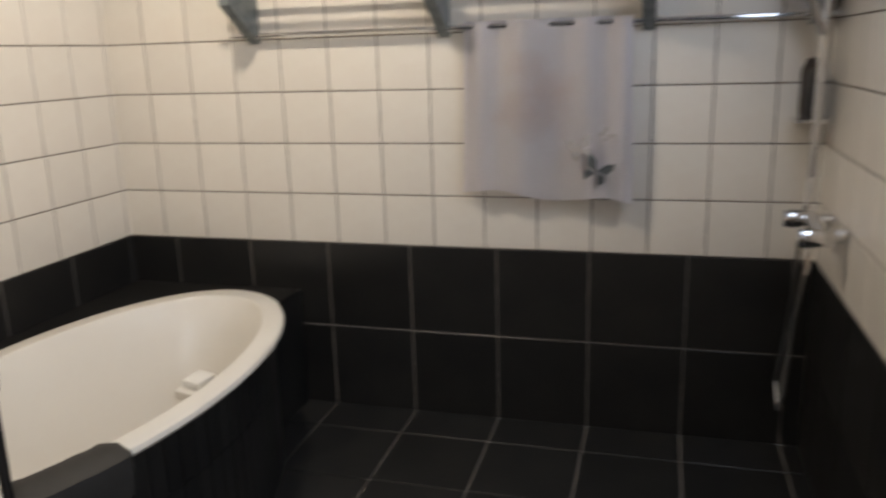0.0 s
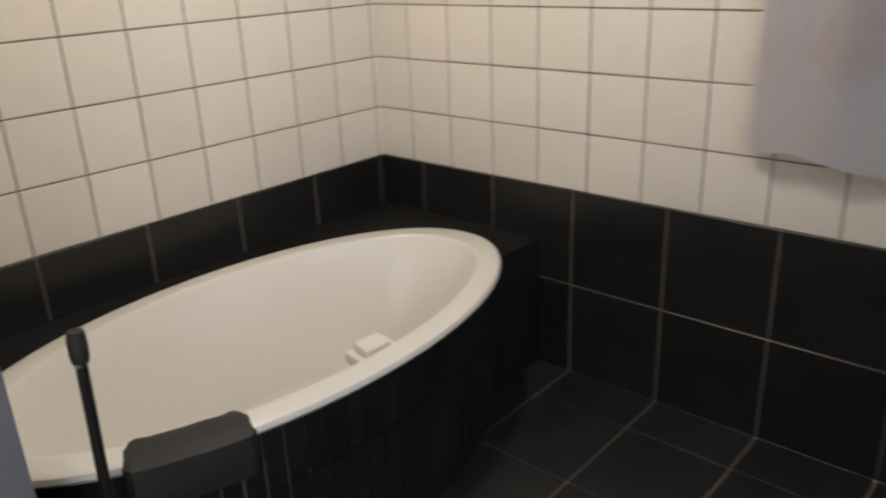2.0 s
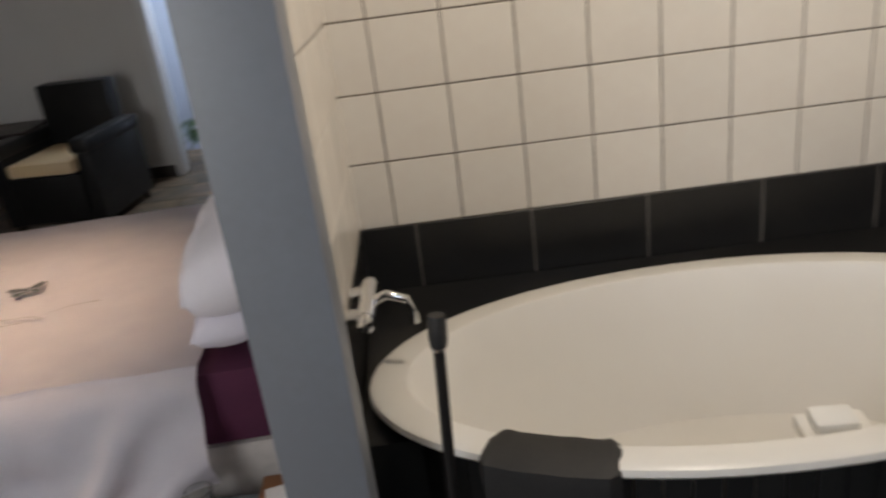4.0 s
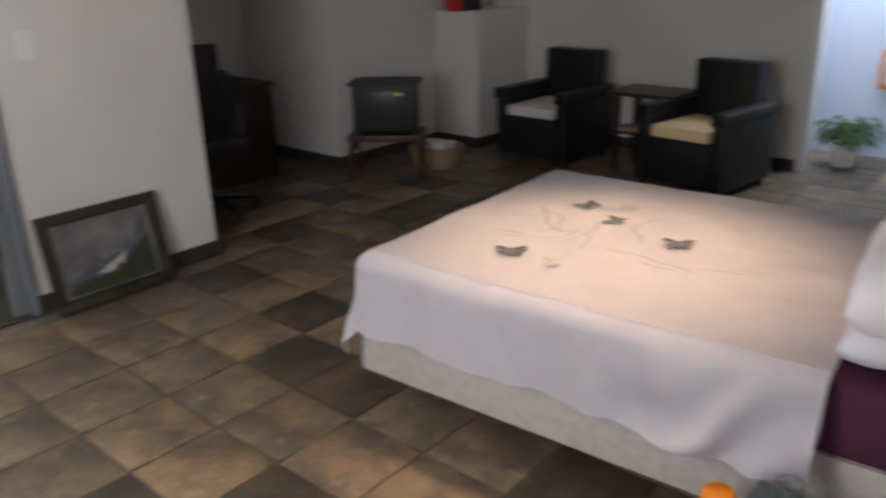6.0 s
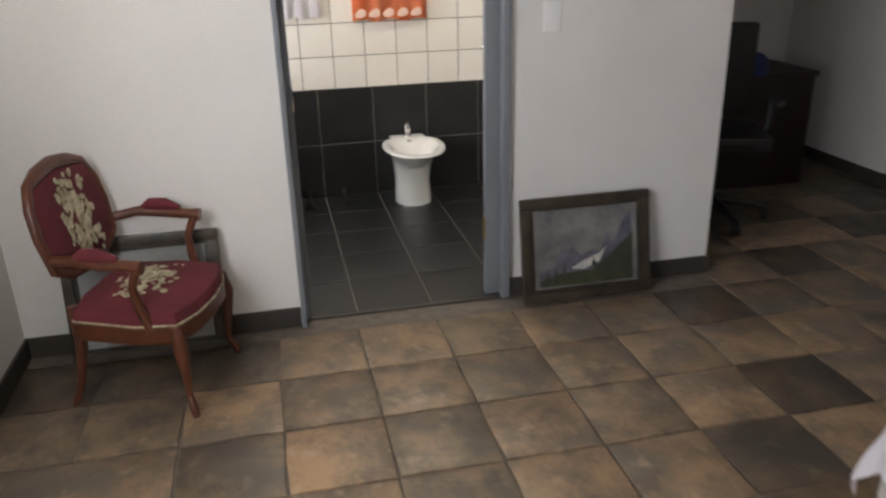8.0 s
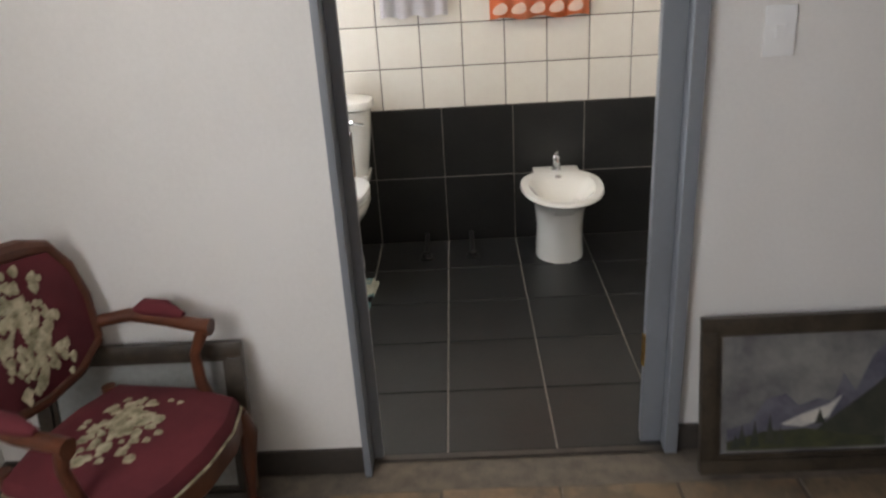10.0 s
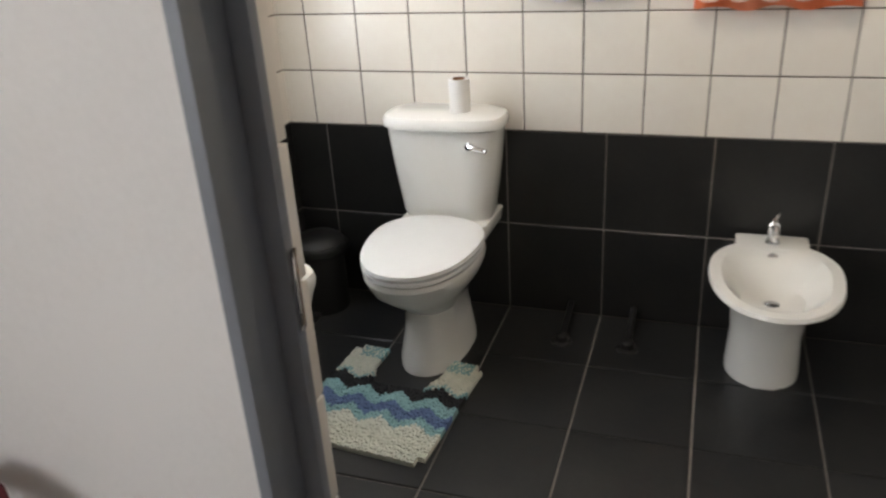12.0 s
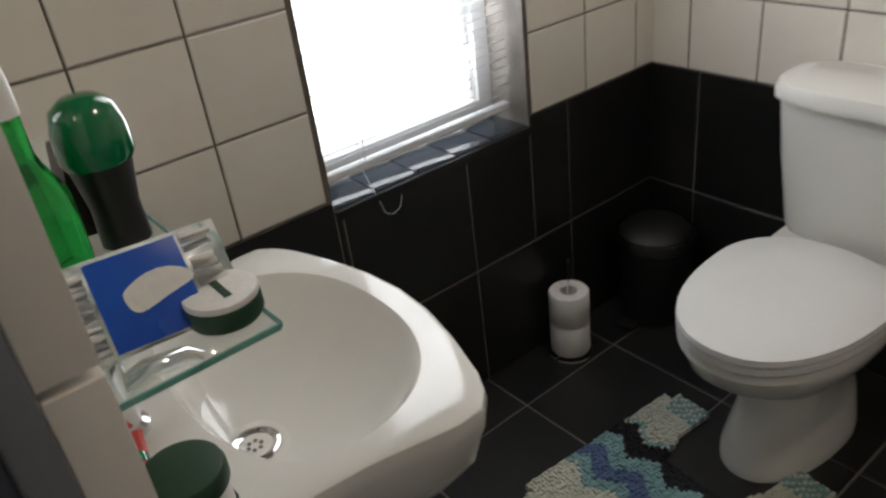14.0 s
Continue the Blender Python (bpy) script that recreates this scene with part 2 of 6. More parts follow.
ROLL = material("toilet_paper", (0.8, 0.78, 0.75), None, 0.95, fine=260, bump=0.4)
GREEN_DARK = material("dark_green_plastic", (0.012, 0.05, 0.02), None, 0.45, fine=150, bump=0.1)
GREEN = material("glossy_green_plastic", (0.0, 0.16, 0.05), None, 0.12, bump=0.0, coat=0.5)
GREEN_GLASS = glass_material("green_bottle_glass", (0.03, 0.55, 0.1))
CLEAR = glass_material("clear_glass", (0.96, 0.99, 0.98))
SHELF_GLASS = bpy.data.materials.new("thin_shelf_glass")
SHELF_GLASS.use_nodes = True
SHELF_GLASS.node_tree.nodes["Principled BSDF"].inputs["Base Color"].default_value = (0.6, 0.78, 0.72, 1)
SHELF_GLASS.node_tree.nodes["Principled BSDF"].inputs["Roughness"].default_value = 0.03
SHELF_GLASS.node_tree.nodes["Principled BSDF"].inputs["Alpha"].default_value = 0.16
GLASS_EDGE = material("green_glass_edge", (0.12, 0.32, 0.27), (0.18, 0.4, 0.34), 0.1, scale=30, bump=0.0)
WINDOW_GLASS = glass_material("window_glass", (1, 1, 1))
BLUE_PACK = material("blue_packet", (0.01, 0.09, 0.5), (0.01, 0.07, 0.42), 0.25, scale=12, bump=0.1)
WHITE_PLASTIC = material("white_plastic", (0.8, 0.8, 0.79), (0.775, 0.775, 0.765), 0.3, bump=0.03)
ORANGE_PLASTIC = material("orange_plastic", (0.85, 0.25, 0.01), None, 0.35, bump=0.05)
GREY_PLASTIC = material("slate_grey_plastic", (0.12, 0.14, 0.15), (0.2, 0.22, 0.22), 0.4, scale=25, bump=0.1)
RED_PLASTIC = material("red_print", (0.55, 0.04, 0.03), None, 0.35, bump=0.05)
BLUE_CLOTH = material("navy_cloth", (0.03, 0.05, 0.16), (0.02, 0.03, 0.1), 0.85, scale=12, fine=220, bump=0.4)
BLIND = material("white_blind_slat", (0.8, 0.82, 0.85), None, 0.4, bump=0.03)
MAT_COLORS = {
    "cream": material("cream_bath_mat", (0.66, 0.66, 0.56), (0.56, 0.57, 0.48), 0.98, scale=30, fine=260, bump=0.8),
    "black": material("black_bath_mat", (0.02, 0.02, 0.022), None, 0.98, scale=30, fine=260, bump=0.8),
    "aqua": material("aqua_bath_mat", (0.25, 0.42, 0.43), (0.2, 0.35, 0.36), 0.98, scale=30, fine=260, bump=0.8),
    "blue": material("blue_bath_mat", (0.11, 0.17, 0.32), (0.09, 0.13, 0.25), 0.98, scale=30, fine=260, bump=0.8),
}


# ---- building helpers ----
def box(bm, x0, x1, y0, y1, z0, z1, bevel=0.0, seg=2):
    vs = [bm.verts.new((x, y, z)) for x in (x0, x1) for y in (y0, y1) for z in (z0, z1)]
    fs = [bm.faces.new([vs[i] for i in q]) for q in ((0, 1, 3, 2), (4, 6, 7, 5), (0, 4, 5, 1), (2, 3, 7, 6), (0, 2, 6, 4), (1, 5, 7, 3))]
    if bevel:
        es = list({e for f in fs for e in f.edges})
        bmesh.ops.bevel(bm, geom=es, offset=bevel, segments=seg, profile=0.7, affect="EDGES")
    return vs


def tube(bm, pts, radii, n=12, caps=True):
    """A round tube along points, with a radius for each (or one for all)."""
    pts = [Vector(p) for p in pts]
    if not hasattr(radii, "__len__"):
        radii = [radii] * len(pts)
    rings, up = [], None
    for i, p in enumerate(pts):
        d = (pts[min(i + 1, len(pts) - 1)] - pts[max(i - 1, 0)]).normalized()
        up = d.orthogonal().normalized() if up is None else (up - d * up.dot(d)).normalized()
        side = d.cross(up)
        rings.append([bm.verts.new(p + radii[i] * (math.cos(a) * up + math.sin(a) * side)) for a in (2 * math.pi * k / n for k in range(n))])
    for a, b in zip(rings, rings[1:]):
        for k in range(n):
            bm.faces.new((a[k], a[(k + 1) % n], b[(k + 1) % n], b[k]))
    if caps:
        bm.faces.new(rings[0][::-1])
        bm.faces.new(rings[-1])


def loft(bm, rings, close=True, caps=(True, True)):
    """Faces between rings of points, each ring a closed outline."""
    rows = [[bm.verts.new(p) for p in ring] for ring in rings]
    n = len(rows[0])
    for a, b in zip(rows, rows[1:]):
        for k in range(n if close else n - 1):
            bm.faces.new((a[k], a[(k + 1) % n], b[(k + 1) % n], b[k]))
    if caps[0]:
        bm.faces.new(rows[0][::-1])
    if caps[1]:
        bm.faces.new(rows[-1])
    return rows


def oval(cx, cy, z, ax, ay, n=40, front=None, power=2.0):
    """A closed oval; front: another half-length for the part that looks to +x."""
    out = []
    for k in range(n):
        t = 2 * math.pi * k / n
        c, s = math.cos(t), math.sin(t)
        c2 = math.copysign(abs(c) ** (2 / power), c)
        s2 = math.copysign(abs(s) ** (2 / power), s)
        out.append((cx + (front if front and c > 0 else ax) * c2, cy + ay * s2, z))
    return out


def lathe(bm, profile, n=28, at=(0, 0, 0), caps=(True, True)):
    loft(bm, [[(at[0] + r * math.cos(2 * math.pi * k / n), at[1] + r * math.sin(2 * math.pi * k / n), at[2] + z) for k in range(n)] for r, z in profile], caps=caps)


def mesh_of(name, bm, mat, smooth=35):
    bmesh.ops.recalc_face_normals(bm, faces=bm.faces)
    me = bpy.data.meshes.new(name)
    bm.to_mesh(me)
    bm.free()
    me.materials.append(mat)
    if smooth:
        for p in me.polygons:
            p.use_smooth = True
        me.set_sharp_from_angle(angle=radians(smooth))
    return me


def part(name, bm, mat, parent=None, label="", smooth=35, m=None):
    ob = new(name, mesh_of(name, bm, mat, smooth))
    if m is not None:
        ob.matrix_basis = m
    if parent is not None:
        ob.parent = parent
    if label:
        ob["label"] = label
    return ob


def thing(name, m, label, category, group="", kind=""):
    ob = new(name)
    ob.empty_display_size = 0.1
    ob.matrix_basis = m
    return tagged(ob, label, category, group, kind)


def boxes(name, mat, parent, *specs, bevel=0.004, label=""):
    bm = bmesh.new()
    for s in specs:
        box(bm, *s, bevel=bevel)
    return part(name, bm, mat, parent, label)


def structure(name, mat, label, category, *specs):
    bm = bmesh.new()
    for s in specs:
        box(bm, *s)
    ob = part(name, bm, mat, None, "", smooth=0)
    return tagged(ob, label, category, kind="structure")


# ---- plan ----
H = 2.4                       # ceiling
P, W = 0.335, 0.192           # pitch of charcoal and of white tiles
WAIN = 0.678                  # top of the charcoal wainscot
TB, TS, TN, TE = -1.69, -0.96, 1.765, -0.04      # toilet: back, south, north, east face
SOUTH = -1.13                 # bedroom south face
BW, BE, BN, BS = 3.628, 5.49, 1.928, -0.70       # bath: west, east, north, south faces
HEAD = 3.56                   # bedroom face of the wall behind the bed
JAMB, JAMB_S = 0.92, -0.62    # bath opening, north and south edge
NORTH = 5.50                  # far bedroom wall
DOOR_S, DOOR_N, DOOR_H = -0.035, 0.82, 2.05
PS = 0.05                     # bedroom face of the partition south of the door
KC = 0.53                     # one joint of the charcoal grid in the toilet (y)

# ---- structure ----
structure("ground", material("pale_paving", (0.4, 0.38, 0.34), None, 0.9, scale=2, fine=30), "pale dry ground outside the house", "ground", (-60, 60, -60, 60, -0.4, -0.16))
floor_bed = structure("floor_bedroom", GROUT_DARK, "bedroom floor bed of dark grout under rustic stone tiles", "floor", (-2.1, HEAD, SOUTH, 6.4, -0.15, -0.008))
floor_wc = structure("floor_toilet", GROUT_LIGHT, "toilet floor of charcoal tiles in light brown grout", "floor", (TB, 0.0, TS, TN, -0.15, -0.003))
floor_bath = structure("floor_bath", GROUT_LIGHT, "bathroom floor of charcoal tiles in light brown grout", "floor", (HEAD + 0.001, BE, BS, BN, -0.15, -0.003))
structure("ceiling", CEILING, "plain white painted ceiling over all rooms", "ceiling", (-2.3, 5.8, -1.3, 8.1, H, H + 0.15))

# partition between bedroom and toilet, with the door opening
wall_west = structure("wall_partition", PLASTER, "white plastered partition with the toilet door opening", "wall",
                      (TE, PS, SOUTH, DOOR_S, 0, H), (TE - 0.035, 0, DOOR_N + 0.03, TN + 0.1, 0, H), (TE, 0.02, DOOR_S, DOOR_N + 0.03, DOOR_H, H))
wall_tback = structure("wall_toilet_back", GROUT_LIGHT, "toilet back wall with white tiles above a charcoal wainscot", "wall", (TB - 0.12, TB, TS - 0.2, TN, 0, H))
WX0, WX1, WZ0, WZ1 = -1.224, -0.67, 0.642, 1.85    # toilet window
wall_tsouth = structure("wall_toilet_south", GROUT_LIGHT, "toilet window wall with white tiles above a charcoal wainscot", "wall",
                        (TB, WX0, TS - 0.2, TS, 0, H), (WX1, TE, TS - 0.2, TS, 0, H), (WX0, WX1, TS - 0.2, TS, 0, WZ0), (WX0, WX1, TS - 0.2, TS, WZ1, H))
structure("wall_toilet_north", PLASTER, "white plastered wall between toilet and alcove", "wall", (-2.0, TE, TN, TN + 0.1, 0, H))
# assumed opening, never in view, added for the bedroom fill
SX0, SX1, SZ0, SZ1 = 1.6, 2.9, 0.95, 2.1
structure("wall_bedroom_south", PLASTER, "white plastered outer bedroom wall with an added unseen opening", "wall",
          (0.0, SX0, SOUTH - 0.2, SOUTH, 0, H), (SX1, BW, SOUTH - 0.2, SOUTH, 0, H), (SX0, SX1, SOUTH - 0.2, SOUTH, 0, SZ0), (SX0, SX1, SOUTH - 0.2, SOUTH, SZ1, H))
wall_head = structure("wall_bed_head", PLASTER, "white plastered wall between bed and bath with a wide opening", "wall",
                      (HEAD, BW, JAMB, NORTH + 0.1, 0, H), (HEAD, BW, SOUTH, JAMB_S, 0, H), (HEAD, BW, JAMB_S, JAMB, 2.1, H))
wall_bn = structure("wall_bath_north", GROUT_LIGHT, "bathroom wall with white tiles above a charcoal wainscot", "wall", (BW, BE + 0.12, BN, BN + 0.12, 0, H))
wall_be = structure("wall_bath_east", GROUT_LIGHT, "bathroom wall with white tiles above a charcoal wainscot", "wall", (BE, BE + 0.12, BS - 0.12, BN, 0, H))
wall_bs = structure("wall_bath_south", GROUT_LIGHT, "bathroom shower wall with white tiles above a charcoal wainscot", "wall", (BW, BE, BS - 0.12, BS, 0, H))
structure("wall_bedroom_north", PLASTER, "white plastered far bedroom wall beside the sunroom opening", "wall",
          (-0.42, 1.98, NORTH, NORTH + 0.12, 0, H), (2.66, HEAD, NORTH, NORTH + 0.12, 0, H), (1.98, 2.66, NORTH, NORTH + 0.12, 2.1, H))
for name, spec in (("wall_alcove_west", (-2.1, -2.0, TN, 3.72, 0, H)), ("wall_alcove_north", (-2.0, -0.88, 3.6, 3.72, 0, H)), ("wall_recess", (-1.0, -0.88, 3.72, 4.77, 0, H))):
    structure(name, PLASTER, "white plastered wall around the dark desk alcove", "wall", spec)
structure("wall_pier", PLASTER, "low white plastered pier with a ledge on top", "wall", (-0.88, -0.42, 4.77, NORTH + 0.12, 0, 1.12))
structure("wall_behind_pier", PLASTER, "white plastered wall above the ledge", "wall", (-1.0, -0.88, 4.77, NORTH + 0.12, 0, H), (-0.88, -0.42, NORTH, NORTH + 0.12, 1.12, H))
structure("wall_sunroom", BLUE_WALL, "pale blue painted walls of the sunroom beyond", "wall",
          (0.9, 4.2, 6.3, 6.42, 0, H), (0.8, 0.9, NORTH + 0.12, 6.42, 0, H), (4.2, 4.3, NORTH + 0.12, 6.42, 0, H), (HEAD + 0.14, 4.2, NORTH, NORTH + 0.12, 0, H))
structure("floor_sunroom", SKIRT, "sunroom floor strip of dark tile", "floor", (HEAD, 4.3, NORTH, 6.4, -0.15, -0.004))

# skirting tiles
for i, (x0, x1, y0, y1) in enumerate(((PS, PS + 0.012, SOUTH, DOOR_S - 0.016), (0.0, 0.012, DOOR_N + 0.055, TN + 0.1), (-0.1, 0.012, TN + 0.1, TN + 0.112), (0.012, HEAD, SOUTH, SOUTH + 0.012),
                                      (-0.42, 1.98, NORTH - 0.012, NORTH), (-0.42, -0.408, 4.77, NORTH - 0.012), (-0.88, -0.408, 4.758, 4.77), (-0.88, -0.868, 3.6, 4.758),
                                      (-2.0, -0.868, 3.588, 3.6), (HEAD - 0.012, HEAD, JAMB + 0.1, NORTH - 0.012))):
    ob = boxes("baseboard", SKIRT, None, (x0, x1, y0, y1, 0, 0.085), bevel=0.003)
    tagged(ob, "dark brown stone skirting tiles along the wall foot", "skirting", kind="structure")


# steel door frame of the toilet and grey lining of the bath opening
def door_frame():
    f = thing("door_frame_toilet", pose(0, 0, 0), "grey enamelled pressed-steel door frame, no leaf in view", "door frame", kind="structure")
    for s, y, out, lap, back in ((1, DOOR_S, 0.085, -0.014, 0.0), (-1, DOOR_N + 0.03, 0.03, -0.03, -0.03)):
        bm = bmesh.new()
        for x0, x1, a, b in ((back + 0.002, out, lap, 0.006), (back - 0.02, back, -0.012, 0.034 if s > 0 else 0.066)):
            box(bm, x0, x1, min(y + s * a, y + s * b), max(y + s * a, y + s * b), 0, DOOR_H + 0.03, 0.004)
        part("jamb", bm, STEEL_GREY, f)
        z = 0.0
        while z < DOOR_H:
            top = min(z + W, DOOR_H)
            a, b = y + s * 0.0005, y + s * (0.03 if s > 0 else 0.06)
            boxes("reveal_tile", WHITE_TILE if s > 0 else STEEL_GREY, f, ((TE if s > 0 else TE - 0.035) - 0.009, back - 0.0205, min(a, b), max(a, b), z + 0.003, top - 0.003), bevel=0.0015)
            z += W
    boxes("head", STEEL_GREY, f, (-0.02, 0.085, DOOR_S - 0.014, DOOR_N + 0.06, DOOR_H + 0.031, DOOR_H + 0.075))
    boxes("hinge", BRASS, f, (-0.05, -0.03, DOOR_N - 0.039, DOOR_N - 0.0365, 0.27, 0.37), label="tarnished brass hinge plate")
    boxes("strike_plate", CHROME, f, (-0.018, -0.002, DOOR_S + 0.0341, DOOR_S + 0.036, 0.9, 1.02), label="steel strike plate")
    boxes("threshold", SKIRT, f, (-0.012, 0.012, DOOR_S + 0.007, DOOR_N + 0.022, -0.006, 0.003), bevel=0.002, label="stone threshold strip")


door_frame()
lin = thing("door_frame_bath", pose(0, 0, 0), "slate grey painted lining of the bath opening", "door frame", kind="structure")
boxes("jamb", STEEL_GREY, lin, (3.55, 3.69, JAMB - 0.03, JAMB + 0.06, 0, 2.1), bevel=0.008)
boxes("jamb", STEEL_GREY, lin, (3.55, 3.69, JAMB_S - 0.06, JAMB_S + 0.03, 0, 2.1), bevel=0.008)
boxes("head", STEEL_GREY, lin, (3.558, 3.69, JAMB_S + 0.03, JAMB - 0.03, 2.055, 2.1), bevel=0.006)

# white casing at the sunroom opening
cas = thing("opening_casing", pose(0, 0, 0), "white painted casing of the sunroom opening", "door frame", kind="structure")
boxes("jamb", WHITE_PLASTIC, cas, (1.96, 2.02, NORTH - 0.02, NORTH + 0.14, 0, 2.08))
boxes("jamb", WHITE_PLASTIC, cas, (2.62, 2.68, NORTH - 0.02, NORTH + 0.14, 0, 2.08))
boxes("head", WHITE_PLASTIC, cas, (1.96, 2.68, NORTH - 0.02, NORTH + 0.14, 2.08, 2.16))


# ---- toilet window ----
# dark glazed tile, with the blue of reflected sky put into its base colour
SILL_TILE = material("sky_tinted_sill", (0.03, 0.04, 0.055), None, 0.08, bump=0.02, coat=0.5)

def window():
    w = thing("window_1", pose(0, 0, 0), "toilet window with a lowered white slatted blind, bright daylight behind", "window", kind="structure")
    y = TS - 0.14
    boxes("window_frame", WHITE_PLASTIC, w, (WX0, WX0 + 0.045, y - 0.03, y + 0.02, WZ0 + 0.02, WZ1), (WX1 - 0.045, WX1, y - 0.03, y + 0.02, WZ0 + 0.02, WZ1),
          (WX0 + 0.045, WX1 - 0.045, y - 0.03, y + 0.02, WZ0 + 0.02, WZ0 + 0.065), (WX0 + 0.045, WX1 - 0.045, y - 0.03, y + 0.02, WZ1 - 0.045, WZ1),
          (WX0 + 0.045, WX1 - 0.045, y - 0.02, y + 0.01, 1.2, 1.23))
    p = boxes("pane", WINDOW_GLASS, w, (WX0 + 0.045, WX1 - 0.045, y - 0.008, y - 0.003, WZ0 + 0.065, WZ1 - 0.045), bevel=0)
    p.visible_shadow = False
    out = boxes("backdrop_sky", glow_material("bright_hazy_daylight", (0.94, 0.97, 1.0), 5.0), None, (WX0 - 1.6, WX1 + 1.6, TS - 1.5, TS - 1.48, -0.15, 3.2), bevel=0)
    tagged(out, "bright overexposed daylight outside the toilet window", "backdrop", kind="structure")
    n = 5
    for k in range(n):
        x0 = WX0 + (WX1 - WX0) * k / n
        boxes("sill_tile", SILL_TILE, w, (x0 + 0.002, x0 + (WX1 - WX0) / n - 0.002, TS - 0.118, TS - 0.003, WZ0, WZ0 + 0.012), bevel=0.001, label="glazed sill tile")
    boxes("sill_edge", DARK_TILE, w, (WX0 + 0.001, WX1 - 0.001, TS - 0.003, TS + 0.009, WZ0 - 0.012, WZ0 + 0.01), bevel=0.002)


window()


def blind():
    b = thing("window_blind", pose(0, 0, 0), "lowered white slatted blind with cords in the toilet window", "blind")
    boxes("head_rail", BLIND, b, (WX0 + 0.012, WX1 - 0.012, TS - 0.075, TS - 0.04, WZ1 - 0.03, WZ1 - 0.002))
    me = None
    z = WZ0 + 0.085
    while z < WZ1 - 0.04:
        if me is None:
            bm = bmesh.new()
            box(bm, WX0 + 0.012, WX1 - 0.012, -0.012, 0.012, -0.0006, 0.0006)
            me = mesh_of("slat", bm, BLIND, 0)
        s = new("slat", me)
        s.parent = b
        s.matrix_basis = pose(0, TS - 0.058, z, 24)
        z += 0.021
    boxes("bottom_rail", BLIND, b, (WX0 + 0.012, WX1 - 0.012, TS - 0.07, TS - 0.046, WZ0 + 0.05, WZ0 + 0.064))
    for x in (WX0 + 0.12, WX1 - 0.12):
        bm = bmesh.new()
        tube(bm, [(x, TS - 0.045, WZ1 - 0.03), (x, TS - 0.045, WZ0 + 0.06)], 0.0012, 5)
        part("cord", bm, BLIND, b)
    bm = bmesh.new()
    x = WX1 - 0.1
    tube(bm, [(x, TS - 0.036, WZ1 - 0.03), (x, TS - 0.034, WZ0 + 0.06), (x - 0.004, TS + 0.012, WZ0 - 0.01), (x - 0.012, TS + 0.013, WZ0 - 0.035), (x - 0.03, TS + 0.013, WZ0 - 0.045), (x - 0.05, TS + 0.013, WZ0 - 0.038), (x - 0.06, TS + 0.012, WZ0 - 0.012)], 0.0009, 5)
    part("pull_cord", bm, BLIND, b, "loose looped pull cord")


blind()


# ---- rounded ceramic pieces ----
def ring_profile(rows, n=44, power=2.2):
    return [oval(cx, 0, z, ax, ay, n, front, power) for cx, z, ax, ay, front in rows]


def toilet():
    t = thing("toilet", pose(TB + 0.012, -0.315, 0), "white close-coupled ceramic toilet with closed lid", "toilet")
    bm = bmesh.new()
    loft(bm, ring_profile([(0.27, 0.0, 0.15, 0.115, 0.24), (0.27, 0.03, 0.15, 0.115, 0.238), (0.275, 0.12, 0.15, 0.1, 0.19), (0.29, 0.2, 0.16, 0.095, 0.165), (0.32, 0.27, 0.19, 0.13, 0.23),
                           (0.34, 0.33, 0.2, 0.17, 0.285), (0.345, 0.375, 0.2, 0.182, 0.3), (0.345, 0.39, 0.195, 0.178, 0.295)]))
    part("bowl", bm, CERAMIC, t)
    bm = bmesh.new()
    loft(bm, [[(x, y * s, z) for x, y in ((0.0, -0.16), (0.19, -0.155), (0.27, -0.1), (0.27, 0.1), (0.19, 0.155), (0.0, 0.16))] for z, s in ((0.3, 0.55), (0.36, 0.95), (0.405, 1.0), (0.41, 0.98))])
    part("shelf", bm, CERAMIC, t)
    bm = bmesh.new()
    loft(bm, ring_profile([(0.35, 0.392, 0.16, 0.172, 0.285), (0.35, 0.398, 0.168, 0.182, 0.298), (0.35, 0.41, 0.168, 0.182, 0.298), (0.35, 0.414, 0.16, 0.174, 0.29)]))
    part("seat", bm, WHITE_PLASTIC, t)
    bm = bmesh.new()
    loft(bm, ring_profile([(0.35, 0.4155, 0.16, 0.176, 0.292), (0.35, 0.42, 0.168, 0.184, 0.3), (0.35, 0.432, 0.166, 0.182, 0.298), (0.35, 0.44, 0.15, 0.162, 0.27), (0.35, 0.443, 0.08, 0.09, 0.15)]))
    part("lid", bm, WHITE_PLASTIC, t)
    bm = bmesh.new()
    rows = []
    for z, d, w in ((0.41, 0.155, 0.15), (0.43, 0.165, 0.158), (0.6, 0.182, 0.18), (0.72, 0.19, 0.192), (0.725, 0.19, 0.192)):
        rows.append([(max(0.004, 0.095 + px), py, z) for px, py, _ in oval(0, 0, 0, 0.09, w, 36, d - 0.09, 4.0)])
    loft(bm, rows)
    part("cistern", bm, CERAMIC, t)
    bm = bmesh.new()
    rows = []
    for z, g in ((0.7255, 0.0), (0.731, 0.012), (0.752, 0.013), (0.765, 0.006), (0.77, -0.02)):
        rows.append([(max(0.002, 0.095 + px), py, z) for px, py, _ in oval(0, 0, 0, 0.09, 0.193 + g, 36, 0.102 + g, 3.6)])
    loft(bm, rows)
    part("cistern_lid", bm, CERAMIC, t)
    bm = bmesh.new()
    lathe(bm, [(0.014, 0), (0.014, 0.012), (0.01, 0.016)], 16)
    part("lever_boss", bm, CHROME, t, m=pose(0.188, 0.105, 0.68, 0, 90))
    bm = bmesh.new()
    tube(bm, [(0.2, 0.105, 0.682), (0.208, 0.125, 0.68), (0.212, 0.165, 0.672)], [0.008, 0.009, 0.0075], 10)
    part("flush_lever", bm, CHROME, t, "chrome flush lever")


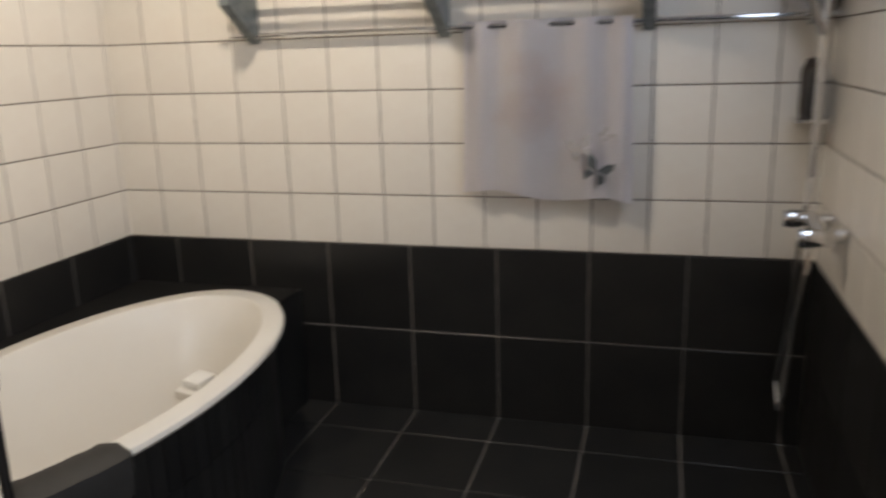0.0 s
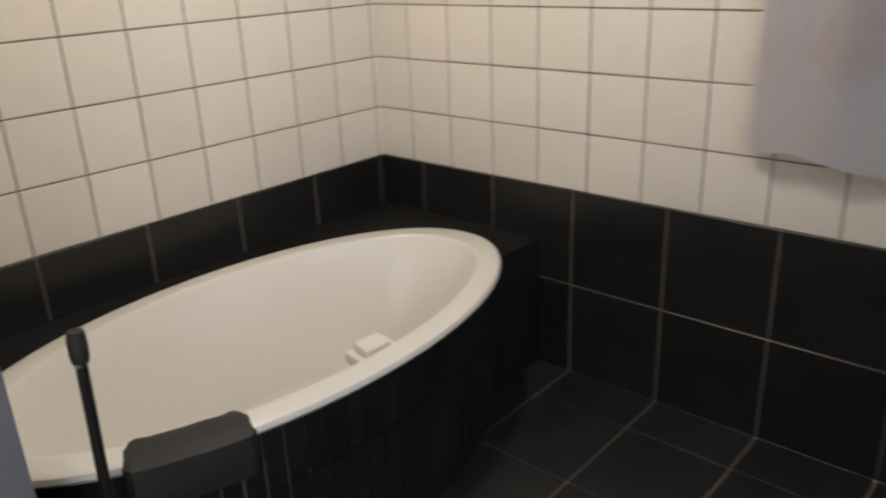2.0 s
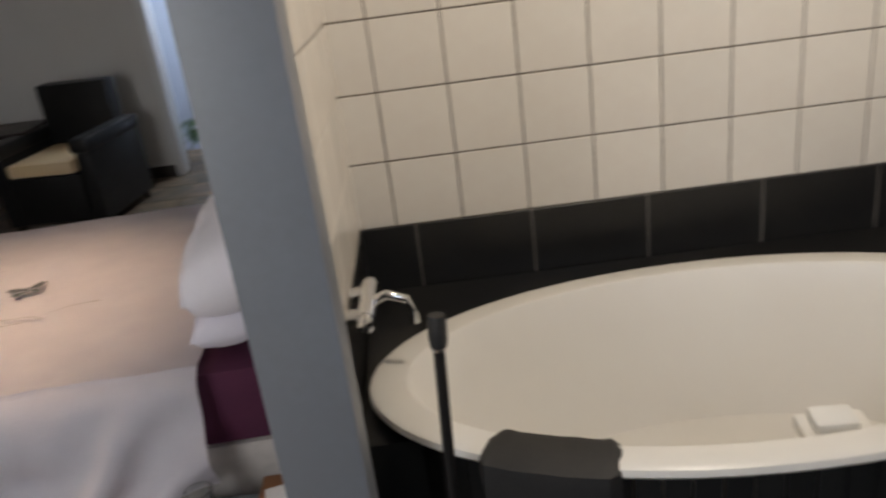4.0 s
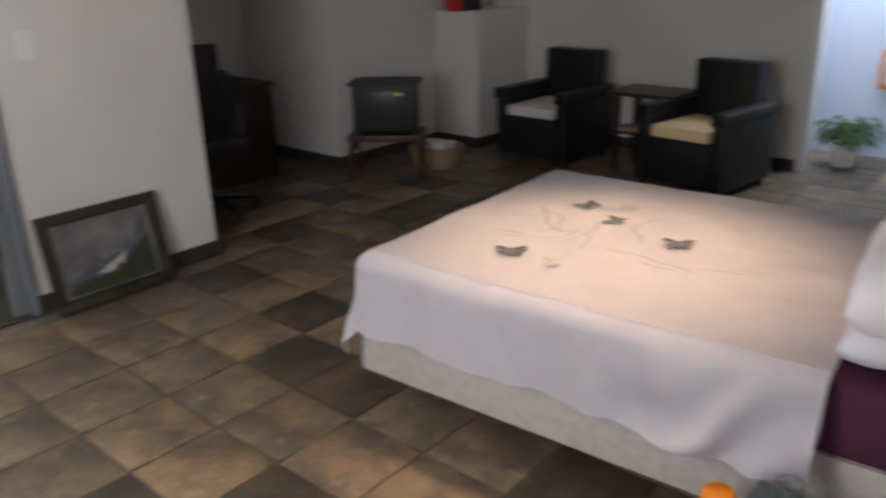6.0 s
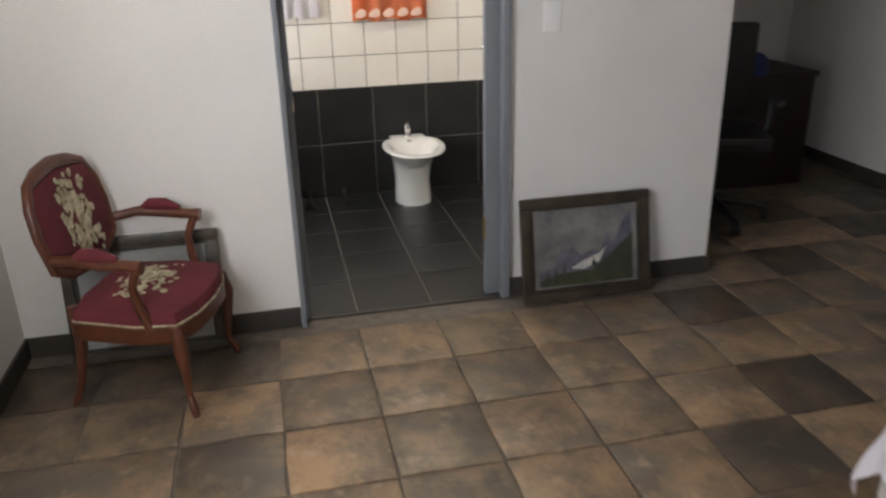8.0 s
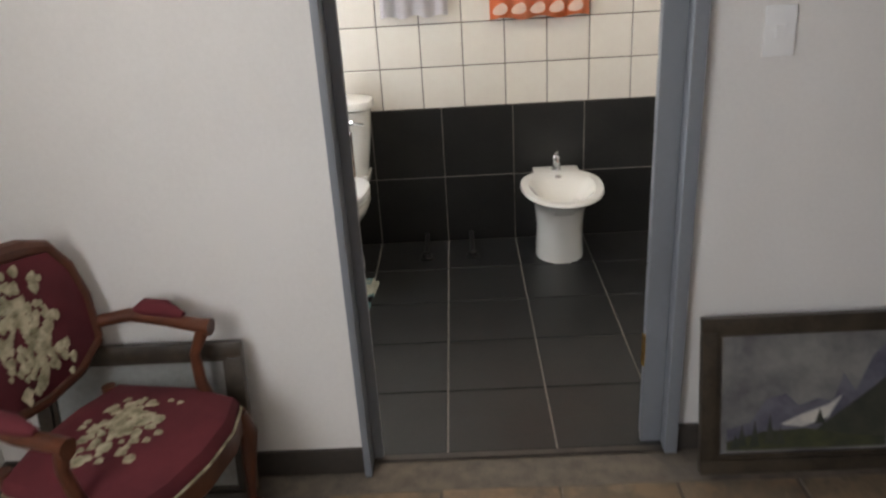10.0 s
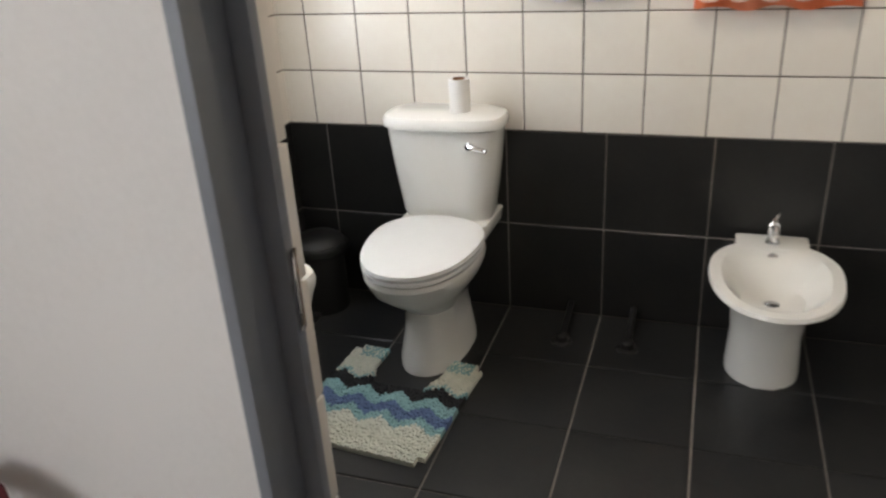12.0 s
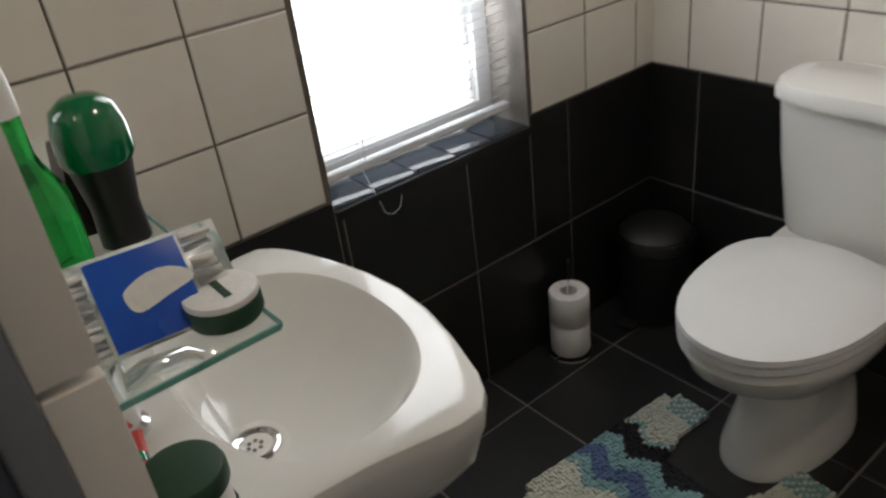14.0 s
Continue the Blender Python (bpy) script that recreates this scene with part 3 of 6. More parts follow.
def paper_tube_on_cistern():
    ob = thing("toilet_roll", pose(TB + 0.115, -0.262, 0.771), "nearly empty white toilet roll standing on the cistern", "toilet paper")
    bm = bmesh.new()
    lathe(bm, [(0.024, 0.002), (0.034, 0.0), (0.034, 0.105), (0.024, 0.105), (0.02, 0.1), (0.02, 0.004)], 28, caps=(False, False))
    part("paper", bm, ROLL, ob)
    bm = bmesh.new()
    lathe(bm, [(0.0198, 0.002), (0.0198, 0.106), (0.0185, 0.106), (0.0185, 0.002)], 24, caps=(False, False))
    part("core", bm, CARDBOARD, ob, "brown cardboard core")


def bidet():
    t = thing("bidet", pose(TB + 0.012, 0.722, 0) @ Matrix.Diagonal((1, 1.1, 1, 1)), "white ceramic pedestal bidet with chrome mixer tap", "bidet")
    bm = bmesh.new()
    loft(bm, ring_profile([(0.2, 0.0, 0.12, 0.1, 0.13), (0.2, 0.03, 0.12, 0.1, 0.128), (0.2, 0.15, 0.125, 0.095, 0.115), (0.21, 0.24, 0.14, 0.105, 0.13), (0.235, 0.30, 0.17, 0.12, 0.19), (0.26, 0.345, 0.2, 0.15, 0.26),
                           (0.265, 0.36, 0.205, 0.168, 0.29), (0.265, 0.372, 0.2, 0.165, 0.285), (0.27, 0.372, 0.16, 0.135, 0.25), (0.28, 0.35, 0.12, 0.115, 0.21), (0.29, 0.29, 0.08, 0.08, 0.11), (0.29, 0.27, 0.02, 0.02, 0.02)]))
    part("basin", bm, CERAMIC, t)
    boxes("tap_ledge", CERAMIC, t, (0.01, 0.12, -0.1, 0.1, 0.28, 0.376), bevel=0.02)
    bm = bmesh.new()
    lathe(bm, [(0.02, 0.0), (0.017, 0.01), (0.015, 0.05), (0.018, 0.06), (0.012, 0.07)], 16, (0.075, 0, 0.376))
    tube(bm, [(0.08, 0, 0.43), (0.12, 0, 0.44), (0.145, 0, 0.425)], [0.011, 0.009, 0.008], 10)
    part("tap", bm, CHROME, t, "chrome mixer tap")
    bm = bmesh.new()
    tube(bm, [(0.075, 0, 0.45), (0.055, 0.01, 0.464), (0.04, 0.016, 0.466)], [0.009, 0.006, 0.005], 8)
    part("tap_lever", bm, CHROME, t)
    bm = bmesh.new()
    lathe(bm, [(0.016, 0), (0.016, 0.004), (0.008, 0.005)], 16)
    part("overflow", bm, CHROME, t, m=pose(0.142, 0, 0.352, 0, 70))
    bm = bmesh.new()
    lathe(bm, [(0.02, 0), (0.02, 0.004), (0.01, 0.005)], 16, (0.29, 0, 0.27))
    part("drain", bm, CHROME, t)


def floor_fittings():
    for y in (0.09, 0.31):
        v = thing("pipe_stub", pose(TB + 0.21, y, 0), "black capped floor pipe stub beside the bidet", "pipe", "pipe stubs")
        bm = bmesh.new()
        lathe(bm, [(0.036, 0), (0.036, 0.008), (0.024, 0.012), (0.022, 0.03), (0.014, 0.034)], 18)
        part("cap", bm, BLACK_PLASTIC, v)
        bm = bmesh.new()
        tube(bm, [(-0.02, 0, 0.02), (-0.12, 0, 0.03), (-0.205, 0, 0.045)], 0.012, 8)
        part("pipe", bm, BLACK_PLASTIC, v)


def bath_mat():
    t = thing("bath_mat", pose(-1.27, -0.345, 0.004, 0, 0, -5), "shaggy cream, blue and black zigzag pedestal mat round the toilet", "bath mat")
    nx, ny, lx, ly = 56, 60, 0.5, 0.46
    faces = {k: [] for k in MAT_COLORS}
    for i in range(nx):
        for j in range(ny):
            x, y = (i + 0.5) * lx / nx, (j + 0.5) * ly / ny - ly / 2
            if x < 0.19 and abs(y) < 0.115 * (1 - 0.25 * max(0, x - 0.1) / 0.09):
                continue
            if (x < 0.025 or x > lx - 0.03) and abs(y) > ly / 2 - 0.025:
                continue
            tri = abs(((y / 0.115 + 10.25) % 1) - 0.5) * 0.085
            s = x - tri + 0.02
            col = "cream" if s < 0.17 else "black" if s < 0.225 else "aqua" if s < 0.275 else "blue" if s < 0.325 else "aqua" if s < 0.36 else "cream"
            if s < 0.17 and (s > 0.15 or x < 0.06 and abs(y) < 0.2):
                col = "aqua" if (i * 7 + j) % 3 else "cream"
            faces[col].append((x, y))
    for col, cells in faces.items():
        bm = bmesh.new()
        dx, dy = lx / nx / 2, ly / ny / 2
        for x, y in cells:
            h = 0.012 + 0.006 * random.random()
            top = [bm.verts.new((x + a * dx * 0.85 + random.uniform(-0.001, 0.001), y + b * dy * 0.85, h + random.uniform(-0.002, 0.002))) for a, b in ((-1, -1), (1, -1), (1, 1), (-1, 1))]
            bot = [bm.verts.new((x + a * dx, y + b * dy, -0.003)) for a, b in ((-1, -1), (1, -1), (1, 1), (-1, 1))]
            bm.faces.new(top)
            for k in range(4):
                bm.faces.new((bot[k], bot[(k + 1) % 4], top[(k + 1) % 4], top[k]))
        tagged(part("fleece", bm, MAT_COLORS[col], t, col + " tufted stripe" if col != "cream" else "cream tufted field", smooth=0), kind="stuff")


def waste_bin():
    t = thing("pedal_bin", pose(-1.545, -0.828, 0), "small dark steel pedal bin with a plastic liner in the corner", "bin")
    bm = bmesh.new()
    lathe(bm, [(0.085, 0), (0.09, 0.01), (0.09, 0.25), (0.088, 0.255)], 28)
    part("body", bm, CAST_IRON, t)
    bm = bmesh.new()
    lathe(bm, [(0.112, 0.235), (0.118, 0.25), (0.11, 0.268), (0.095, 0.272), (0.092, 0.262)], 30, caps=(False, False))
    part("liner", bm, glass_material("thin_plastic_film", (0.75, 0.78, 0.78), 0.25), t, "clear plastic bag turned over the rim")
    bm = bmesh.new()
    lathe(bm, [(0.095, 0.268), (0.096, 0.276), (0.08, 0.292), (0.03, 0.302)], 28)
    part("lid", bm, CAST_IRON, t)
    bm = bmesh.new()
    lathe(bm, [(0.0965, 0.262), (0.099, 0.266), (0.0965, 0.272)], 28, caps=(False, False))
    part("rim", bm, CHROME, t)
    boxes("pedal", BLACK_PLASTIC, t, (0.088, 0.125, -0.025, 0.025, 0.012, 0.02))


def roll_holder():
    t = thing("toilet_roll_stand", pose(-1.253, -0.878, 0), "chrome wire stand with two stacked white toilet rolls", "toilet roll stand")
    bm = bmesh.new()
    pts = [(0.062 * math.cos(a), 0.062 * math.sin(a), 0.006) for a in (2 * math.pi * k / 24 for k in range(25))]
    tube(bm, pts, 0.003, 6)
    tube(bm, [(-0.062, 0, 0.006), (0.062, 0, 0.006)], 0.003, 6)
    part("base", bm, CHROME, t)
    bm = bmesh.new()
    tube(bm, [(0, 0, 0.006), (0, 0, 0.30)], 0.003, 6)
    part("rod", bm, CHROME, t)
    for z in (0.014, 0.109):
        bm = bmesh.new()
        lathe(bm, [(0.022, z + 0.003), (0.025, z), (0.05, z), (0.0535, z + 0.005), (0.0535, z + 0.088), (0.05, z + 0.093), (0.025, z + 0.093), (0.022, z + 0.09)], 30, caps=(False, False))
        lathe(bm, [(0.0215, z + 0.002), (0.0215, z + 0.091)], 24, caps=(False, False))
        part("paper_roll", bm, ROLL, t)


BX, BY, BZ = TE - 0.004, -0.468, 0.775       # basin: back, middle, rim height


def wash_basin():
    t = thing("wash_basin", pose(BX, BY, 0, 0, 0, 180), "white ceramic pedestal wash basin with chrome mixer tap", "wash basin")
    n = 64

    edge = [(0.004, 0.23), (0.12, 0.236), (0.23, 0.246), (0.305, 0.264), (0.35, 0.272), (0.376, 0.262), (0.4, 0.218), (0.425, 0.14), (0.441, 0.07), (0.446, 0.0)]
    edge = edge + [(x, -y) for x, y in edge[-2::-1]]

    def outline(k, z, back=0.004):
        """The rim's outline: straight at the wall, flared to two soft corners, bowed in front."""
        out = []
        for i in range(n):
            a = 2 * math.pi * i / n
            c, s = math.cos(a), math.sin(a)
            best = 9.0
            for (px, py), (qx, qy) in zip(edge, edge[1:] + edge[:1]):
                px, qx = px - 0.22, qx - 0.22
                den = c * (qy - py) - s * (qx - px)
                if abs(den) < 1e-9:
                    continue
                d = (px * (qy - py) - py * (qx - px)) / den
                w = (px * s - py * c) / den
                if d > 0 and -1e-6 <= w <= 1 + 1e-6:
                    best = min(best, d)
            out.append((max(back, 0.22 + best * k * c), best * k * s, z))
        return out

    def dish(cx, ax, ay, z, f):
        return oval(cx, 0, z, ax, ay, n, f, 2.3)

    bm = bmesh.new()
    rows = [outline(0.72, BZ - 0.165), outline(0.86, BZ - 0.125), outline(0.94, BZ - 0.09), outline(0.975, BZ - 0.05), outline(1.0, BZ - 0.03), outline(1.006, BZ - 0.015), outline(0.998, BZ - 0.004), outline(0.97, BZ),
            dish(0.235, 0.115, 0.21, BZ - 0.002, 0.174), dish(0.235, 0.108, 0.201, BZ - 0.012, 0.165), dish(0.23, 0.095, 0.178, BZ - 0.055, 0.143), dish(0.215, 0.07, 0.13, BZ - 0.1, 0.1), dish(0.19, 0.024, 0.024, BZ - 0.125, 0.024)]
    loft(bm, rows)
    part("bowl", bm, CERAMIC, t)
    bm = bmesh.new()
    loft(bm, ring_profile([(0.15, 0.0, 0.11, 0.1, 0.1), (0.15, 0.05, 0.11, 0.095, 0.09), (0.15, 0.5, 0.11, 0.09, 0.085), (0.15, BZ - 0.17, 0.12, 0.12, 0.12), (0.15, BZ - 0.12, 0.13, 0.16, 0.15)]))
    part("pedestal", bm, CERAMIC, t)
    bm = bmesh.new()
    lathe(bm, [(0.012, BZ - 0.1235), (0.016, BZ - 0.1235), (0.03, BZ - 0.117), (0.034, BZ - 0.118)], 26, (0.19, 0, 0), caps=(False, False))
    part("drain_ring", bm, CHROME, t, "steel drain ring")
    bm = bmesh.new()
    lathe(bm, [(0.002, BZ - 0.1225), (0.016, BZ - 0.1215)], 18, (0.19, 0, 0))
    for k in range(6):
        a = k * math.pi / 3
        lathe(bm, [(0.003, BZ - 0.121), (0.003, BZ - 0.119)], 8, (0.19 + 0.009 * math.cos(a), 0.009 * math.sin(a), 0))
    part("drain_grate", bm, GREY_PLASTIC, t)
    bm = bmesh.new()
    lathe(bm, [(0.03, 0.0), (0.03, 0.006), (0.023, 0.012), (0.022, 0.06), (0.025, 0.085), (0.02, 0.1)], 20, (0.055, 0, BZ - 0.001))
    tube(bm, [(0.06, 0, BZ + 0.045), (0.1, 0, BZ + 0.06), (0.145, 0, BZ + 0.055), (0.16, 0, BZ + 0.042)], [0.017, 0.014, 0.012, 0.011], 14)
    part("tap", bm, CHROME, t, "chrome mixer tap")
    bm = bmesh.new()
    tube(bm, [(0.055, 0, BZ + 0.1), (0.075, 0.0, BZ + 0.115), (0.135, 0.0, BZ + 0.14)], [0.014, 0.009, 0.012], 12)
    part("tap_lever", bm, CHROME, t)


toilet()
paper_tube_on_cistern()
bidet()
floor_fittings()
bath_mat()
waste_bin()
roll_holder()
wash_basin()


# ---- bed ----
# the bed stands a little askew
BED_TURN = pose(1.83, 1.28, 0, 0, 0, 3.2) @ Matrix.Translation((-1.83, -1.28, 0))


def bed():
    t = thing("bed", BED_TURN, "double bed with plum sheet on a beige upholstered base, made up", "bed")
    boxes("base", BASE_FABRIC, t, (1.79, 3.53, 1.275, 2.52, 0.15, 0.40), bevel=0.02, label="beige fabric box base")
    for x in (2.0, 3.42):
        for y in (1.48, 2.34):
            bm = bmesh.new()
            lathe(bm, [(0.026, 0), (0.03, 0.1), (0.034, 0.152)], 14, (x, y, 0))
            part("leg", bm, BLACK_PLASTIC, t)
    boxes("mattress", PURPLE, t, (1.85, 3.53, 1.27, 2.52, 0.40, 0.60), bevel=0.05, label="mattress in a plum fitted sheet")


def bed_cover():
    t = thing("bed_cover", BED_TURN, "white cotton bed cover with dark butterfly embroidery, hanging over the sides", "bed cover")
    x0, x1, y0, y1, top = 1.86, 3.29, 1.265, 2.52, 0.622
    drop = 0.3
    nx, ny = 90, 110
    lx, ly = (x1 - x0) + drop, (y1 - y0) + 2 * drop
    bm = bmesh.new()
    grid = []
    r = 0.055
    for i in range(nx + 1):
        row = []
        for j in range(ny + 1):
            u, v = i / nx * lx - drop, j / ny * ly - drop
            side_y = -1 if v < 0 else 1 if v > y1 - y0 else 0
            over_y = -v if v < 0 else v - (y1 - y0) if v > y1 - y0 else 0.0
            over_x = -u if u < 0 else 0.0
            x, y = x0 + max(u, 0), y0 + min(max(v, 0), y1 - y0)
            z = top + 0.006 * noise.noise((u * 3, v * 3, 0)) + 0.004 * noise.noise((u * 9, v * 9, 3))
            z += 0.015 * math.exp(-((u - 1.3) / 0.1) ** 2) * noise.noise((v * 6, 1, 1))
            if over_y or over_x:
                o = math.hypot(over_x, over_y)
                a = min(o / r, math.pi / 2)
                out = r * math.sin(a)
                down = r * (1 - math.cos(a)) + max(0, o - r * math.pi / 2)
                dx, dy = -over_x / o, side_y * over_y / o
                along = u if over_y > over_x else v
                fold = max(0, o - 0.05) * (0.06 * math.sin(along * 17 + 2 * noise.noise((along * 2, 0, 0))) + 0.09 * noise.noise((along * 9, o * 3, 5)))
                if u > 0.85 and over_y:
                    fold += max(0, o - 0.03) * 0.1 * (0.8 + math.sin((u * 1.0 + o * 1.2) * 23 + 3 * noise.noise((u * 4, o * 5, 9)))) * min(1, (u - 0.85) / 0.2)
                flare = 0.14 * max(0, o - 0.05)
                x += dx * (out - r * 0.3 + fold + flare)
                y += dy * (out - r * 0.3 + fold + flare)
                z -= down
            row.append(bm.verts.new((x, y, z)))
        grid.append(row)
    for i in range(nx):
        for j in range(ny):
            bm.faces.new((grid[i][j], grid[i + 1][j], grid[i + 1][j + 1], grid[i][j + 1]))
    bmesh.ops.solidify(bm, geom=bm.faces, thickness=0.004)
    part("cloth", bm, COVER, t, smooth=60)

    def butterfly(x, y, s, a, mat):
        bm = bmesh.new()
        for sx in (-1, 1):
            for wing in (((0, 0.1), (0.35, 0.75), (0.95, 1.0), (1.05, 0.7), (0.75, 0.15)), ((0, 0.0), (0.7, 0.05), (0.8, -0.35), (0.5, -0.7), (0.3, -0.45))):
                bm.faces.new([bm.verts.new((sx * px * s, py * s, 0)) for px, py in wing])
        bm.faces.new([bm.verts.new((px * s, py * s, 0.0005)) for px, py in ((-0.08, -0.5), (0.08, -0.5), (0.08, 0.6), (-0.08, 0.6))])
        part("butterfly", bm, mat, t, "embroidered butterfly", smooth=0, m=pose(x, y, top + 0.0095, 0, 0, a))

    for x, y, s, a in ((2.27, 1.505, 0.05, 30), (2.255, 2.09, 0.05, 70), (2.42, 1.98, 0.045, 100), (2.69, 1.865, 0.05, 20)):
        butterfly(x, y, s, a, PRINT_DARK)
    for x, y, s, a in ((2.43, 1.5, 0.035, 120), (2.39, 2.14, 0.03, 10)):
        butterfly(x, y, s, a, PRINT_GREY)
    rnd = random.Random(4)
    for k in range(9):
        x, y = 2.1 + 0.07 * k, 1.57 + 0.3 * rnd.random()
        a = rnd.uniform(0, 6.28)
        bm = bmesh.new()
        pts = []
        for q in range(12):
            pts.append((x, y))
            a += rnd.uniform(-0.4, 0.55)
            x += 0.028 * math.cos(a)
            y += 0.028 * math.sin(a)
        lo = [bm.verts.new((px - 0.002, py - 0.002, top + 0.0095)) for px, py in pts]
        hi = [bm.verts.new((px + 0.003, py + 0.003, top + 0.0095)) for px, py in pts]
        for q in range(11):
            bm.faces.new((lo[q], lo[q + 1], hi[q + 1], hi[q]))
        part("vine", bm, PRINT_GREY, t, "stitched vine", smooth=0)


def pillow(x, y, z, sx, sy, sz, rot, label, m=PILLOW):
    t = thing("pillow", BED_TURN @ pose(x, y, z, *rot), label, "pillow", "pillows on the bed")
    bm = bmesh.new()
    n = 26
    for s in (1, -1):
        g = []
        for i in range(n + 1):
            r = []
            for j in range(n + 1):
                u, v = i / n * 2 - 1, j / n * 2 - 1
                h = sz * ((1 - u ** 4) * (1 - v ** 4)) ** 0.42 + 0.006 * noise.noise((u * 3, v * 3, s))
                k = 1 - 0.05 * (1 - abs(u)) * abs(v) ** 3 - 0.05 * (1 - abs(v)) * abs(u) ** 3
                r.append(bm.verts.new((u * sx * k, v * sy * k, s * h if 0 < i < n and 0 < j < n else 0)))
            g.append(r)
        for i in range(n):
            for j in range(n):
                q = (g[i][j], g[i + 1][j], g[i + 1][j + 1], g[i][j + 1])
                bm.faces.new(q if s > 0 else q[::-1])
    bmesh.ops.remove_doubles(bm, verts=bm.verts, dist=0.0005)
    part("case", bm, m, t, smooth=80)


bed()
bed_cover()
pillow(3.395, 1.59, 0.68, 0.12, 0.31, 0.065, (0, -4, 2), "lilac cotton pillow lying flat at the bed head")
pillow(3.40, 1.57, 0.80, 0.125, 0.315, 0.1, (0, -14, 3), "white cotton pillow stacked on a lilac pillow", COVER)
pillow(3.395, 2.22, 0.68, 0.12, 0.31, 0.075, (0, -6, -3), "lilac cotton pillow lying at the bed head")
pillow(3.40, 2.23, 0.81, 0.125, 0.31, 0.085, (0, -14, -3), "white cotton pillow stacked at the bed head", COVER)


# ---- clutter at the bed head ----
def clutter():
    c = thing("storage_crate", pose(3.465, 1.2, 0, 0, 0, 0), "low brown wooden crate beside the bed", "crate")
    boxes("body", CARDBOARD, c, (-0.075, 0.075, -0.11, 0.11, 0.0, 0.32), bevel=0.006)
    boxes("lid", CARDBOARD, c, (-0.08, 0.08, -0.115, 0.115, 0.321, 0.335), bevel=0.004)
    b = thing("plastic_box", pose(3.275, 1.2, 0, 0, 0, -4), "clear grey plastic storage box with odds and ends", "storage box")
    boxes("body", GREY_PLASTIC, b, (-0.095, 0.095, -0.085, 0.085, 0.0, 0.3), bevel=0.012)
    boxes("lid", GREY_PLASTIC, b, (-0.1, 0.1, -0.09, 0.09, 0.301, 0.312), bevel=0.004)
    g = thing("drinking_glass", pose(3.27, 1.215, 0.313), "small clear drinking glass on the storage box", "glass")
    bm = bmesh.new()
    lathe(bm, [(0.024, 0), (0.03, 0.08), (0.028, 0.08), (0.022, 0.006)], 20)
    part("tumbler", bm, CLEAR, g)
    n = thing("folded_paper", pose(3.475, 1.195, 0.336, 0, 0, 14), "folded white papers on the crate", "papers")
    boxes("sheet", PAPER, n, (-0.06, 0.045, -0.07, 0.07, 0.0, 0.012), bevel=0.002)
    m = thing("magazine", pose(3.37, 0.965, 0, 0, 0, 6), "stack of worn magazines on the floor", "magazines")
    for k in range(14):
        boxes("magazine_copy", (GREY_PLASTIC, PAPER, BLUE_CLOTH, PAPER)[(k * 3 + 1) % 4], m, (-0.14 + 0.006 * (k % 3), 0.14, -0.1, 0.1 - 0.006 * (k % 4), 0.014 * k, 0.014 * k + 0.013), bevel=0.002)
    o = thing("medicine_bottle", pose(3.12, 1.195, 0) @ Matrix.Scale(1.02, 4), "white bottle with a round orange cap beside the bed", "bottle")
    bm = bmesh.new()
    lathe(bm, [(0.035, 0), (0.037, 0.01), (0.037, 0.23), (0.025, 0.25)], 22)
    part("bottle_body", bm, WHITE_PLASTIC, o)
    bm = bmesh.new()
    lathe(bm, [(0.03, 0.251), (0.041, 0.255), (0.041, 0.295), (0.034, 0.305)], 26)
    part("cap", bm, ORANGE_PLASTIC, o, "bright orange cap")
    w = thing("cable", pose(0, 0, 0), "thin black cable lying by the crate", "cable")
    bm = bmesh.new()
    tube(bm, [(2.9, 1.1, 0.004), (3.0, 1.01, 0.004), (3.1, 0.93, 0.004), (3.2, 0.85, 0.004), (3.4, 0.82, 0.004), (3.52, 0.84, 0.004)], 0.004, 6)
    part("wire", bm, BLACK_PLASTIC, w)


clutter()


# ---- sitting corner ----
def armchair(name_label, m, cushion, clabel):
    t = thing("armchair", m, name_label, "armchair", "black armchairs by the far wall")
    boxes("seat_box", BLACK_LEATHER, t, (-0.27, 0.27, -0.38, 0.3, 0.06, 0.36), bevel=0.03)
    boxes("backrest", BLACK_LEATHER, t, (-0.28, 0.28, 0.2, 0.36, 0.36, 0.83), bevel=0.03)
    for s in (-1, 1):
        bm = bmesh.new()
        box(bm, min(s * 0.275, s * 0.38), max(s * 0.275, s * 0.38), -0.38, 0.34, 0.05, 0.5, 0.03)
        box(bm, min(s * 0.262, s * 0.4), max(s * 0.262, s * 0.4), -0.41, 0.34, 0.485, 0.575, 0.04, 4)
        part("armrest", bm, BLACK_LEATHER, t)
        for y in (-0.33, 0.28):
            bm = bmesh.new()
            lathe(bm, [(0.022, 0), (0.028, 0.05)], 10, (s * 0.33, y, 0))
            part("foot", bm, DARK_WOOD, t)
    boxes("cushion", cushion, t, (-0.25, 0.25, -0.4, 0.19, 0.365, 0.45), bevel=0.035, label=clabel)
    return t


armchair("black leather armchair with an off-white seat cushion", pose(0.27, 4.9, 0, 0, 0, -2) @ Matrix.Diagonal((0.86, 0.92, 1.0, 1)), CUSHION_WHITE, "off-white seat cushion")
armchair("black leather armchair with a creamy yellow seat cushion", pose(1.56, 4.8, 0, 0, 0, -8) @ Matrix.Diagonal((0.86, 0.92, 1.0, 1)), CUSHION_YELLOW, "creamy yellow seat cushion")


